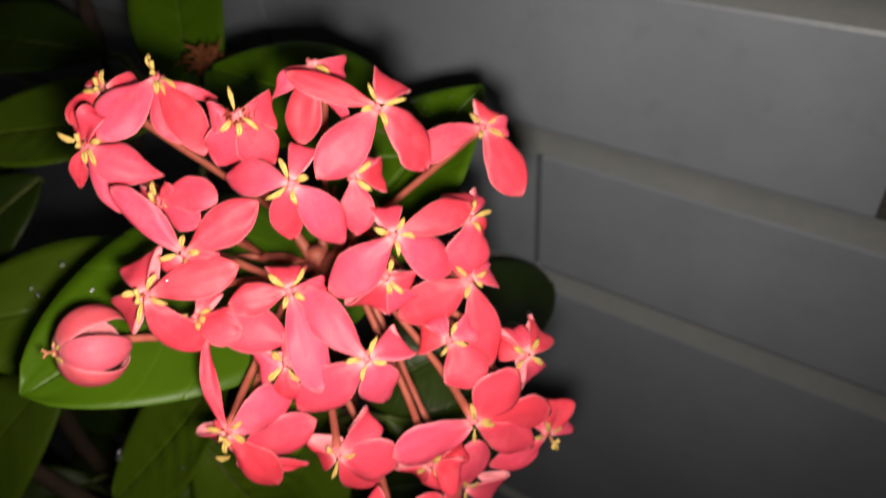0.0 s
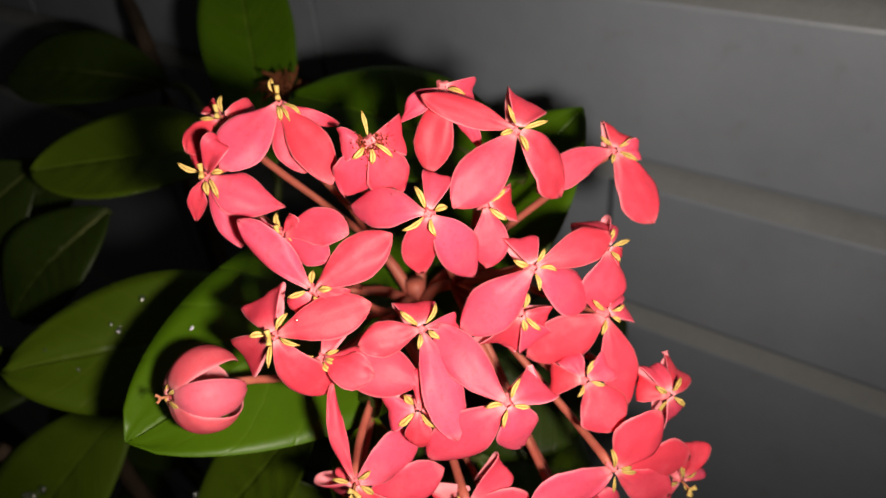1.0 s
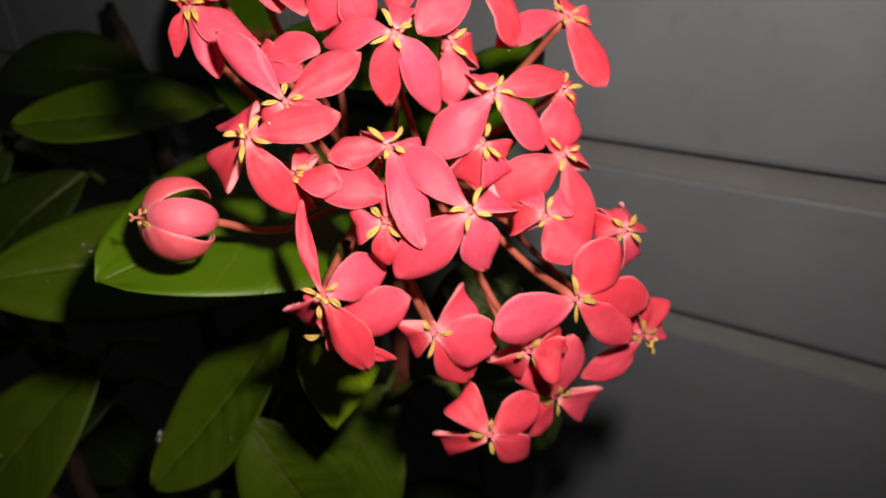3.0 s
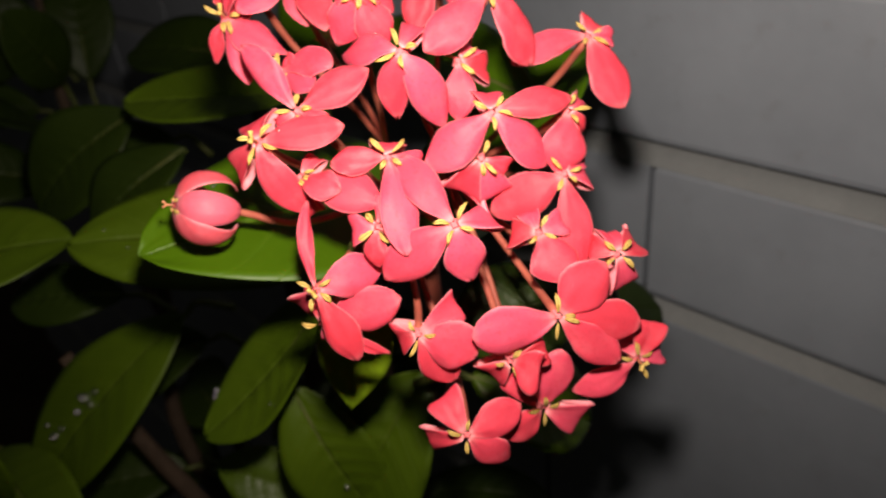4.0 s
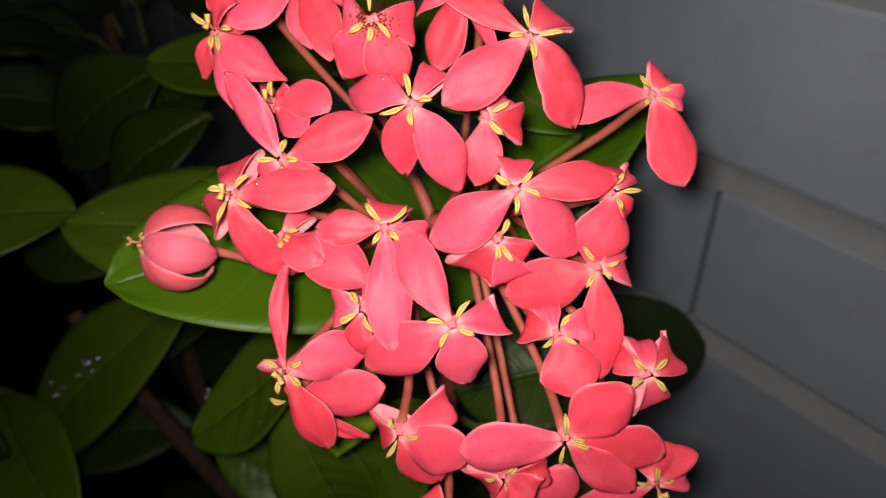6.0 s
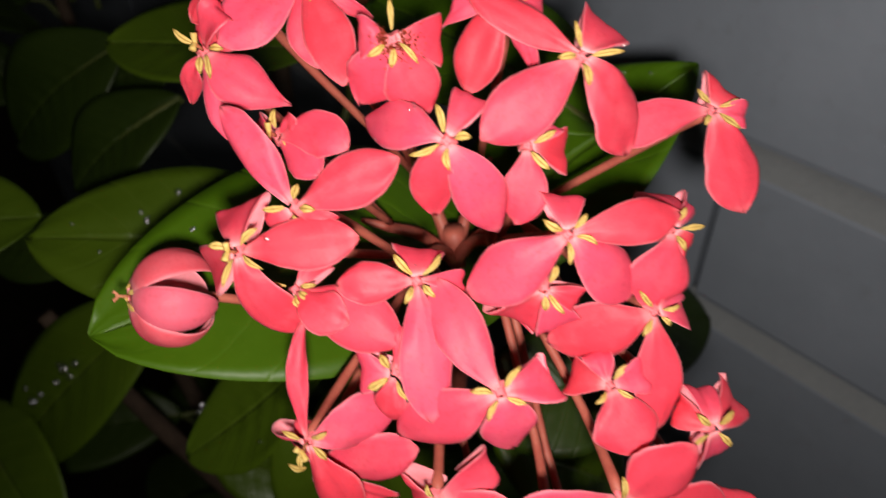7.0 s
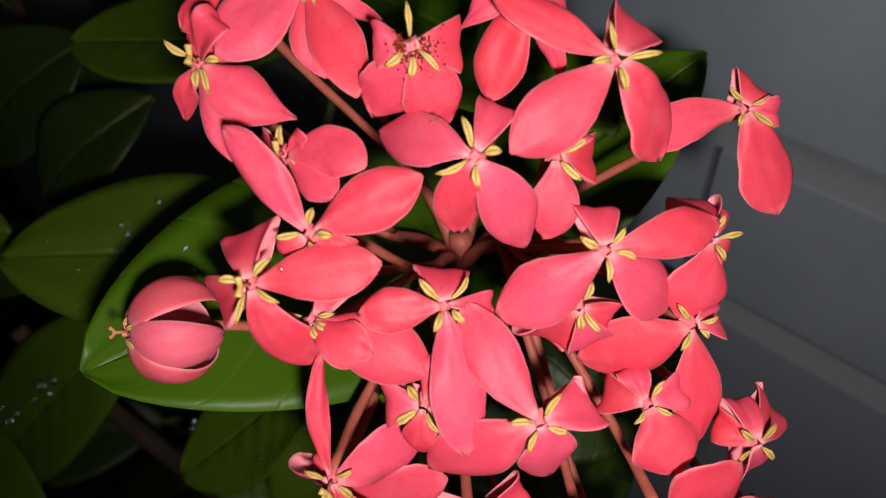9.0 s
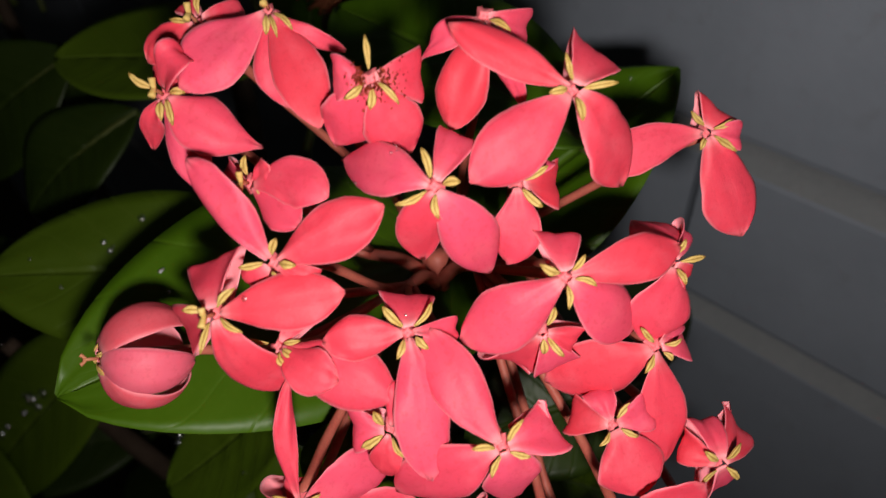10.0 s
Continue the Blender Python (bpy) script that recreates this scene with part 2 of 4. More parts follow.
def tube(points, r0, r1, count=10, sides=8, rough=0.0, swell=0.0):
    """A tapered round stem along a line, with closed ends."""
    line = bezier(points, count)
    verts, faces = [], []
    ref = Vector((0.3, 0.5, 0.81))
    for k, c in enumerate(line):
        t = (line[min(k + 1, count)] - line[max(k - 1, 0)]).normalized()
        a = t.cross(ref).normalized()
        b = t.cross(a)
        u = k / count
        r = r0 + (r1 - r0) * u
        if swell:
            r *= 1 + swell * max(0.0, 1 - u * 9)
        for j in range(sides):
            g = 2 * math.pi * j / sides
            rr = r * (1 + rough * noise.noise(c * 400 + Vector((j, 0, 0))))
            verts.append(c + (a * math.cos(g) + b * math.sin(g)) * rr)
    for k in range(count):
        for j in range(sides):
            j2 = (j + 1) % sides
            faces.append((k * sides + j, k * sides + j2, (k + 1) * sides + j2, (k + 1) * sides + j))
    faces.append(tuple(range(sides))[::-1])
    faces.append(tuple(count * sides + j for j in range(sides)))
    return verts, faces


def sheet(mids, sides, normals, halves, cups, thick, nv):
    """A leaf or petal with thickness: two skins round a curved midline, joined along the rim."""
    nu = len(mids)
    verts, faces, uvs = [], [], []
    for skin in (0, 1):
        for i in range(nu):
            for j in range(nv):
                x = 2 * j / (nv - 1) - 1
                q = mids[i] + sides[i] * (halves[i] * x) + normals[i] * cups(i / (nu - 1), x, halves[i])
                edge = 0.35 if j in (0, nv - 1) or i == nu - 1 else 1.0
                q = q + normals[i] * (thick * edge * (0.5 - skin))
                verts.append(q)
                uvs.append((i / (nu - 1), (x + 1) / 2))
    m = nu * nv
    for i in range(nu - 1):
        for j in range(nv - 1):
            a = i * nv + j
            faces.append((a, a + nv, a + nv + 1, a + 1))
            faces.append((m + a, m + a + 1, m + a + nv + 1, m + a + nv))
    for i in range(nu - 1):
        a, b = i * nv, i * nv + nv - 1
        faces.append((a, m + a, m + a + nv, a + nv))
        faces.append((b, b + nv, m + b + nv, m + b))
    for j in range(nv - 1):
        a, b = j, (nu - 1) * nv + j
        faces.append((a, a + 1, m + a + 1, m + a))
        faces.append((b, m + b, m + b + 1, b + 1))
    return verts, faces, uvs


def frames(mids, axis, twist):
    """Side and normal along a midline, the normal kept near axis."""
    sides, normals = [], []
    n = len(mids)
    for i in range(n):
        t = (mids[min(i + 1, n - 1)] - mids[max(i - 1, 0)]).normalized()
        s = axis.cross(t)
        if s.length < 0.15 and sides:
            s = sides[-1]
        s = (s - t * s.dot(t)).normalized()
        nn = t.cross(s).normalized()
        turn = Matrix.Rotation(twist(i / (n - 1)), 3, t)
        sides.append(turn @ s)
        normals.append(turn @ nn)
    return sides, normals


# ---- setting: soil and painted brick wall ----
def make_ground():
    n = 48
    verts, faces = [], []
    for i in range(n + 1):
        for j in range(n + 1):
            x = math.copysign(abs(i / n * 2 - 1) ** 3, i / n * 2 - 1) * 400
            y = math.copysign(abs(j / n * 2 - 1) ** 3, j / n * 2 - 1) * 400
            verts.append((x, y, 0.02 * noise.noise(Vector((x * 3, y * 3, 0)))))
    for i in range(n):
        for j in range(n):
            a = i * (n + 1) + j
            faces.append((a, a + n + 1, a + n + 2, a + 1))
    g = part("ground", (verts, faces), SOIL)
    tagged(g, "dark bare soil under the shrub", "ground", kind="structure")


make_ground()
# ---- the flower head ----
HUB = Vector((0.0770, 0.0930, 0.9040))
head = new("flower_head")
head.location = HUB
tagged(head, "round head of coral pink four-petalled flowers on a leafy shrub", "flower")
count = 0


# six short branchlets carry the flowers
ENDS = [HUB + Vector((math.cos(k * 1.05 + 0.4) * 0.011, math.sin(k * 1.05 + 0.4) * 0.011, 0.006 + 0.002 * math.sin(k * 2))) for k in range(6)]


def local(data):
    return ([v - HUB for v in data[0]], *data[1:])


NU, NV = 21, 13


def blade(dx, dy, dz, width, arch=1.2, twist=0, sway=0, point=0):
    """An open petal: the way to its tip in mm, its width and arch in mm, its twist in degrees, its bend to the side in mm, how far it tapers."""
    return "blade", Vector((dx, dy, dz)) * 0.001, width * 0.001, arch * 0.001, twist, sway * 0.001, point


def fold(dx, dy, dz, width, along=None):
    """A petal that folds back: the way to the middle of its fold in mm, its width there, and the way along the fold."""
    return "fold", Vector((dx, dy, dz)) * 0.001, width * 0.001, 0, along, 0, 0


def petal(kind, base, d, axis, width, arch, twist, sway, point, seed):
    """A pointed oval petal, narrow at its claw; a fold drops back behind its shoulder."""
    tip, out = base + d, d.normalized()
    side = axis.cross(out).normalized()
    wild = [noise.noise(Vector((seed * 1.37, 2.1 + 3 * q, 0.4))) for q in range(6)]
    if kind == "blade":
        ctrl = base + d * 0.5 + axis * arch + side * (sway * 2 + 0.0005 * wild[0])
        mids = [base * (1 - u) ** 2 + ctrl * 2 * u * (1 - u) + tip * u * u for u in (i / (NU - 1) for i in range(NU))]
        curl = 0.0012 * max(0.0, 0.2 + 1.4 * wild[1])
        mids = [q - axis * curl * max(0.0, (i / (NU - 1) - 0.6) / 0.4) ** 2 for i, q in enumerate(mids)]
        peak, blunt, claw = 0.60 + 0.06 * wild[2] - 0.18 * point, 0.64 + 0.14 * wild[3] + 0.4 * point, 0.15
        width *= 1.06
    else:
        rest = min(max(0.0135 - d.length, 0.004), 0.0065)
        up = (axis - out * axis.dot(out)).normalized()
        mids = bezier([base, base + d * 0.55 + up * 0.0004, tip, tip + out * 0.0003 - up * 0.0013,
                       tip - out * rest * (0.52 + 0.12 * wild[1]) - up * rest * 0.55], NU - 1)
        peak, blunt, claw = 0.54, 0.8, 0.20
        width *= 1.06
    if kind == "fold":
        twist, along = 0, twist
    sides, normals = frames(mids, axis, lambda u: radians(twist + 12 * wild[4]) * u)
    if kind == "fold":
        if along:
            t = (mids[1] - mids[0]).normalized()
            sides[0] = (Vector(along) - t * t.dot(Vector(along)) * 0.6).normalized()
        for i in range(1, NU):
            t = (mids[min(i + 1, NU - 1)] - mids[i - 1]).normalized()
            sides[i] = (sides[i - 1] - t * sides[i - 1].dot(t) * (0.15 if along and i < NU * 0.6 else 1.0)).normalized()
            normals[i] = t.cross(sides[i]).normalized()
    halves = []
    for i in range(NU):
        u = i / (NU - 1)
        if u < peak:
            w = claw + (1 - claw) * math.sin(math.pi / 2 * u / peak) ** (1.15 if kind == "blade" else 1.05)
        else:
            w = max(0.0, math.cos(math.pi / 2 * (u - peak) / (1 - peak))) ** blunt
        w *= 1 + 0.05 * noise.noise(Vector((u * 6, seed * 1.9, 3.3))) + 0.02 * noise.noise(Vector((u * 19, seed * 2.9, 1.3)))
        halves.append(max(width * 0.5 * w, 0.0002))
    k = Vector((seed * 1.7, seed * 0.9, seed * 2.3))

    def cups(u, x, half):
        ripple = 0.00050 * noise.noise(Vector((u * 2.6, x * 1.3, 0)) + k) * (0.3 + abs(x))
        fine = 0.00006 * noise.noise(Vector((u * 9, x * 4.0, 3)) + k)
        hem = 0.00034 * math.sin(u * 6.5 + seed * 2 + x * 1.5) * x * x * min(1.0, (1 - u) * 5)
        crease = 0.00010 * max(0.0, 1 - abs(x) * 3) * math.sin(math.pi * u)
        return (-0.20 if kind == "blade" else 0.10) * half * x * x + ripple + fine + hem - crease

    return local(sheet(mids, sides, normals, halves, cups, 0.00028, NV))


def lantern_petal(pole, way, toward, across, radius, phi, spread, reach, seed):
    """A petal of a flower whose petals bow back round the tube to make a globe."""
    mids, sides, normals, halves = [], [], [], []
    length, ahead = way.length, way.normalized()
    out = toward * math.cos(radians(phi)) + across * math.sin(radians(phi))
    turn = ahead.cross(out)
    for i in range(NU):
        u = i / (NU - 1) * reach
        r = radius * math.sin(math.pi * u) ** 0.85 + 0.0008
        mids.append(pole + ahead * length * (1 - math.cos(math.pi * u)) / 2 + out * r)
        v = i / (NU - 1)
        halves.append(max(radius * math.radians(spread) * math.sin(math.pi * min(1, 0.06 + 0.94 * v) ** 0.9) ** 0.62, 0.0003) if i < NU - 1 else 0.0003)
    for i in range(NU):
        t = (mids[min(i + 1, NU - 1)] - mids[max(i - 1, 0)]).normalized()
        sides.append(turn)
        normals.append(turn.cross(t).normalized())

    def cups(u, x, half):
        r = radius * 0.98
        return math.sqrt(max(r * r - (half * x) ** 2, 0)) - r + 0.00018 * noise.noise(Vector((u * 3, x * 2, seed)))

    flip = -1 if normals[NU // 2].dot(out) < 0 else 1
    normals = [q * flip for q in normals]
    sides = [q * flip for q in sides]
    return local(sheet(mids, sides, normals, halves, cups, 0.00030, NV))


def anther(start, end, axis, seed):
    """A two-lobed cream-yellow anther with a groove along it."""
    nu, nv = 9, 14
    d = end - start
    t = d.normalized()
    s = axis.cross(t).normalized()
    nn = t.cross(s)
    wide = 0.95 + 0.45 * noise.noise(Vector((seed * 1.9, 3.3, 5)))
    bow = 0.0006 * noise.noise(Vector((seed * 2.3, 1.3, 9)))
    verts, faces = [], []
    for i in range(nu):
        u = i / (nu - 1)
        r = 0.00040 * wide * (math.sin(math.pi * (0.05 + 0.92 * u ** 1.1)) ** 0.75) * (1 + 0.30 * noise.noise(Vector((u * 3.5, seed * 2.1, 7))))
        c = start + d * u + nn * (0.0003 * math.sin(u * 3.1) + 0.00012 * noise.noise(Vector((u * 3, seed, 0)))) + s * bow * math.sin(u * 3.1)
        for j in range(nv):
            g = 2 * math.pi * j / nv
            k = 1 - 0.75 * max(0.0, math.sin(g)) ** 5
            verts.append(c + s * (math.cos(g) * r * 1.05) + nn * (math.sin(g) * r * 0.7 * k))
    for i in range(nu - 1):
        for j in range(nv):
            j2 = (j + 1) % nv
            faces.append((i * nv + j, i * nv + j2, (i + 1) * nv + j2, (i + 1) * nv + j))
    faces.append(tuple(range(nv))[::-1])
    faces.append(tuple((nu - 1) * nv + j for j in range(nv)))
    return local((verts, faces))


def throat_mesh(c, axis, seed):
    """The raised star at the mouth of the tube."""
    a = axis.orthogonal().normalized()
    b = axis.cross(a)
    verts, faces = [], []
    n, rings = 16, ((0.0010, -0.0009), (0.00062, -0.00022), (0.00042, 0.00006), (0.00024, 0.00014), (0.00010, -0.00008))
    for r, h in rings:
        for j in range(n):
            g = 2 * math.pi * j / n + seed
            rr = r * (1 + 0.28 * math.cos(4 * g) + 0.2 * noise.noise(Vector((g, seed * 3, r * 900))))
            verts.append(c + (a * math.cos(g) + b * math.sin(g)) * rr + axis * h)
    for i in range(len(rings) - 1):
        for j in range(n):
            j2 = (j + 1) % n
            faces.append((i * n + j, i * n + j2, (i + 1) * n + j2, (i + 1) * n + j))
    faces.append(tuple((len(rings) - 1) * n + j for j in range(n)))
    return local((verts, faces))


def dressed(body, c, ax, flat, reflex=0.0, style=False, back=None):
    """Gives a flower its stamens between the petals, its style and the tube down to the branchlets."""
    a = flat[0]
    b = ax.cross(a)
    turns = sorted(math.atan2(f.dot(b), f.dot(a)) % (2 * math.pi) for f in flat)
    for i in range(len(turns)):
        g0, g1 = turns[i], turns[(i + 1) % len(turns)] + (2 * math.pi if i == len(turns) - 1 else 0)
        g = (g0 + g1) / 2 + 0.45 * noise.noise(Vector((count * 3.3, i * 1.9, 0)))
        d = a * math.cos(g) + b * math.sin(g)
        lift = 0.14 - reflex + 0.55 * noise.noise(Vector((count * 1.3, i * 2.9, 4)))
        start = c + d * 0.0009 + ax * 0.0005
        size = 0.0025 + 0.0019 * noise.noise(Vector((i * 5.1, count * 2.2, 1)))
        if noise.noise(Vector((count * 7.7, i * 4.9, 6))) > 0.50:
            continue
        d = Matrix.Rotation(0.7 * noise.noise(Vector((count * 5.9, i * 3.7, 2))), 3, ax) @ d
        part("stamen", anther(start, start + (d + ax * lift).normalized() * size, ax, count * 1.7 + i), ANTHER, body, second=SLIT, pick=lambda q, v: q < 112 and q % 14 in (0, 3, 6) or q >= 98)
    if style:
        s1 = c + ax * (0.0024 - 0.0008 * reflex)
        e1 = ax.orthogonal().normalized()
        part("style", local(tube([c + ax * 0.0002, c + ax * 0.0018, s1], 0.00022, 0.00020, 4, 6)), STIGMA, body)
        stout = 0.6 if reflex else 1.0
        for k in (-1, 1):
            part("stigma_lobe", local(tube([s1, s1 + ax * 0.0004 + e1 * 0.0004 * k, s1 + ax * 0.0007 + e1 * 0.0010 * k * stout], 0.00028 * stout, 0.00042 * stout, 4, 7)), STIGMA if reflex else ANTHER, body)
    back = back or -ax
    heel = min(ENDS, key=lambda q: (q - c - back * 0.03).length)
    root = heel + Vector([0.0022 * noise.noise(Vector((count * 2.7, q * 3.1, 8))) for q in range(3)])
    bend = c + back * (c - root).length * 0.35
    line = [c - ax * 0.0011, bend * 0.6 + (c + (root - c) * 0.35) * 0.4, c + (root - c) * 0.7, root]
    if reflex:
        line = [c, c + back * 0.0106, c + back * 0.024 - Vector((0, 0, 0.001)), root]
    part("flower_tube", local(tube(line, 0.00074, 0.00060, 12, 8, 0.05, 0.15)), TUBE, body)


def flat_way(d, ax):
    f = d - ax * d.dot(ax)
    return f.normalized() if f.length > 1e-5 else ax.orthogonal().normalized()


def flower(centre, axis, *petals, style=False):
    """A flower at centre that faces along axis, with its petals."""
    global count
    count += 1
    c, ax = Vector(centre), Vector(axis).normalized()
    body = part("flower", throat_mesh(c, ax, count * 0.7), THROAT, head)
    blades = []
    for i, (kind, d, width, arch, twist, sway, point) in enumerate(petals):
        base = c + flat_way(d, ax) * 0.0006 + ax * 0.0001
        blades.append(part("petal", petal(kind, base, d - (base - c), ax, width, arch, twist, sway, point, count * 4.1 + i), PETAL, body,
                           second=PETAL_UNDER, pick=lambda q, v: min(v) >= NU * NV))
    dressed(body, c, ax, [flat_way(p[1], ax) for p in petals], 0.0, style)
    return body, blades


def lantern(centre, way, radius):
    """An old flower whose petals bow back into a globe round its tube; it faces against way, in mm."""
    global count
    count += 1
    c, way = Vector(centre), Vector(way) * 0.001
    ax = -way.normalized()
    body = part("flower", throat_mesh(c, ax, count * 0.7), THROAT, head)
    toward = Vector((-0.46, -0.80, 0.39))
    toward = (toward - ax * toward.dot(ax)).normalized()
    across = toward.cross(ax).normalized()
    across = across if across.z > 0 else -across
    for i, (phi, spread, reach, full) in enumerate(((3, 31, 0.88, 1.0), (82, 37, 0.86, 1.02), (188, 46, 0.92, 1.0), (-62, 38, 0.93, 1.05))):
        part("petal", lantern_petal(c, way, toward, across, radius * full * 0.001, phi, spread, reach, count * 4.1 + i), PETAL_BUD, body,
             second=PETAL_UNDER, pick=lambda q, v: min(v) >= NU * NV)
    dressed(body, c, ax, [toward, across, -toward, -across], 1.3, True, way.normalized())


# every flower of the head
flower((0.0720, 0.0656, 0.9496), (-0.31, -0.72, 0.62),
       fold(6.1, 1.9, 1.2, 6.4, (-0.61, 0.66, 0.43)),
       blade(-11.6, 3.2, -7.1, 6.8, 1.4),
       blade(4.8, -4.4, -12.6, 7.3, 2.8, -12, 0.6),
       blade(-7.3, 10.3, 6.6, 4.0, 1.2, 0, 0.3))
flower((0.0896, 0.0585, 0.9393), (-0.34, -0.64, 0.68),
       fold(3.3, 0.6, 1.4, 6.6, (-0.71, 0.65, 0.26)),
       blade(0.0, -7.5, -11.7, 7.4, 1.6),
       blade(-12.9, 6.6, -2.6, 5.1, 1.6, 0, -0.8),
       fold(2.3, -2.8, -0.2, 3.3))
flower((0.0567, 0.0705, 0.9432), (-0.53, -0.56, 0.64),
       blade(-1.7, 13.2, -2.1, 5.5, 3.5),
       fold(5.6, 2.1, 2.3, 4.4, (-0.59, 0.77, 0.23)),
       blade(5.3, -2.9, -13.8, 6.0, 4.5, 0, 0.4),
       blade(0.0, 2.6, -11.4, 5.1, 3.9, 0, -0.6))
flower((0.0668, 0.0681, 0.9395), (-0.64, -0.57, 0.51),
       blade(-3.4, -1.7, -8.8, 5.4, 1.6, 0, 0.4),
       fold(5.4, -1.2, -2.6, 5.7, (0.41, 0.58, 0.70)),
       fold(3.9, 0.3, 1.2, 3.7))
flower((0.0424, 0.0804, 0.9360), (-0.66, -0.43, 0.62),
       blade(10.6, -6.1, 4.9, 5.9, 1.2),
       blade(-2.0, 9.4, 9.7, 4.7, 1.8, -14, -0.3),
       fold(1.8, -3.6, -1.4, 2.9),
       fold(-2.5, 1.6, -2.4, 3.5))
flower((0.0353, 0.0817, 0.9327), (-0.61, -0.48, 0.63),
       blade(10.7, -8.2, 1.1, 5.8, 1.2),
       fold(3.8, 5.7, 1.4, 6.9, (-0.56, 0.76, -0.31)),
       blade(3.9, -4.0, -12.4, 5.4, 3.7, 0, -0.8),
       fold(-1.6, 6.1, -5.8, 6.0, (-0.26, -0.24, -0.94)), style=True)
flower((0.0399, 0.0792, 0.9259), (-0.49, -0.35, 0.80),
       blade(1.6, -8.4, -0.3, 5.0, 1.6, 0, -0.6),
       blade(5.9, -13.1, -3.5, 7.1, 2.2),
       fold(3.8, 0.0, 1.7, 2.9),
       fold(2.2, 0.4, -7.3, 2.9))
flower((0.0500, 0.0685, 0.9283), (-0.31, -0.66, 0.69),
       fold(3.6, 4.1, 0.1, 6.2, (-0.86, 0.49, 0.10)),
       blade(-5.9, -9.0, -12.3, 5.8, 2.4),
       blade(-7.5, 5.0, 0.6, 4.9, 0.2),
       fold(4.7, -2.2, -1.5, 2.7))
flower((0.0507, 0.0552, 0.9200), (-0.48, -0.71, 0.52),
       blade(1.3, 12.2, 8.1, 5.7, 2.3, 0, 0.5),
       fold(5.9, -2.0, -0.5, 5.9, (0.49, 0.82, 0.30)),
       blade(1.7, -1.5, -10.4, 6.6, 2.3),
       blade(-8.3, 8.5, -9.3, 7.1, 3.1, 0, -0.4))
flower((0.0642, 0.0587, 0.9332), (-0.42, -0.64, 0.64),
       blade(-9.6, 6.3, -7.5, 6.9, 2.1, 0, 0.4),
       fold(3.3, 4.0, 1.4, 5.1),
       blade(12.8, -6.3, 0.1, 5.1, 2.2),
       blade(7.6, -5.4, -10.1, 6.6, 2.8, 0, -0.5))
flower((0.0620, 0.0595, 0.9259), (-0.53, -0.74, 0.41),
       fold(-2.3, 2.8, -5.6, 7.4, (0.48, -0.21, -0.85)),
       fold(1.5, -1.4, -6.3, 5.6, (0.77, -0.34, 0.54)),
       fold(-1.2, 2.7, 2.1, 3.1),
       fold(3.0, -2.5, -1.9, 3.2))
flower((0.0764, 0.0531, 0.9308), (-0.24, -0.74, 0.63),
       blade(3.2, 6.8, 0.3, 6.5, 3.0),
       fold(2.8, -0.9, -4.3, 4.0),
       blade(-4.3, -1.7, -9.2, 7.7, 1.6),
       fold(6.0, 1.9, -0.2, 3.1))
flower((0.0724, 0.0507, 0.9215), (-0.43, -0.74, 0.52),
       blade(-8.8, 9.0, -6.4, 7.3, 2.8),
       fold(5.0, -0.9, -1.7, 5.7, (-0.06, 0.71, 0.70)),
       blade(-3.4, -6.1, -14.5, 5.8, 1.6),
       fold(5.4, 1.0, 0.5, 3.7))
flower((0.0651, 0.0504, 0.9138), (-0.38, -0.63, 0.68),
       fold(-1.2, 4.9, -1.4, 5.0),
       fold(3.3, -2.0, 1.1, 4.5),
       blade(-1.6, -6.1, -6.6, 8.0, 1.8),
       fold(0.8, 3.0, 2.2, 3.4))
flower((0.0717, 0.0395, 0.9104), (-0.37, -0.85, 0.39),
       fold(7.3, 1.4, -1.4, 6.2, (-0.45, 0.64, 0.62)),
       fold(-1.4, 3.9, 0.6, 4.1),
       fold(1.2, -0.6, -6.3, 6.1),
       fold(2.4, 3.8, 1.6, 4.4))
flower((0.0600, 0.0425, 0.9032), (-0.58, -0.78, 0.25),
       blade(-12.3, 7.8, -0.8, 8.1, 1.4, 0, 0.3),
       blade(7.8, -3.6, 7.6, 8.7, 1.2),
       blade(12.0, -7.9, -5.3, 7.4, 1.2, 0, 0.4),
       blade(7.9, -6.7, -10.9, 6.3, 1.2))
flower((0.0733, 0.0357, 0.8896), (-0.53, -0.82, 0.20),
       fold(2.7, -0.6, 5.8, 6.3),
       blade(-8.2, 7.3, -6.3, 5.2, 2.0, 15, 0.3),
       fold(4.5, -1.7, 0.3, 5.4),
       fold(2.3, 4.9, 1.3, 4.8), style=True)
flower((0.0437, 0.0586, 0.9016), (-0.66, -0.69, 0.29),
       blade(5.4, -7.5, -4.7, 8.8, 1.2, 0, 0.4),
       fold(-0.6, 4.7, -2.5, 6.1, (0.01, -0.62, -0.78)),
       blade(3.8, -3.3, -10.7, 6.2, 2.0),
       fold(6.5, -2.3, 2.8, 5.4))
flower((0.0533, 0.0474, 0.8957), (-0.66, -0.72, 0.21),
       fold(-0.9, 4.0, -4.2, 6.0),
       fold(0.5, -4.5, -0.2, 7.4),
       fold(0.1, 1.4, 2.8, 4.5),
       fold(4.6, -3.2, 0.8, 5.0))
flower((0.0595, 0.0455, 0.8823), (-0.49, -0.87, -0.05),
       blade(2.8, -1.8, 11.8, 6.8, 1.4),
       fold(5.4, -3.8, -4.1, 7.1),
       blade(-7.2, 2.8, -4.4, 6.8, 1.6, 10),
       fold(-4.9, 2.9, 7.6, 4.3))
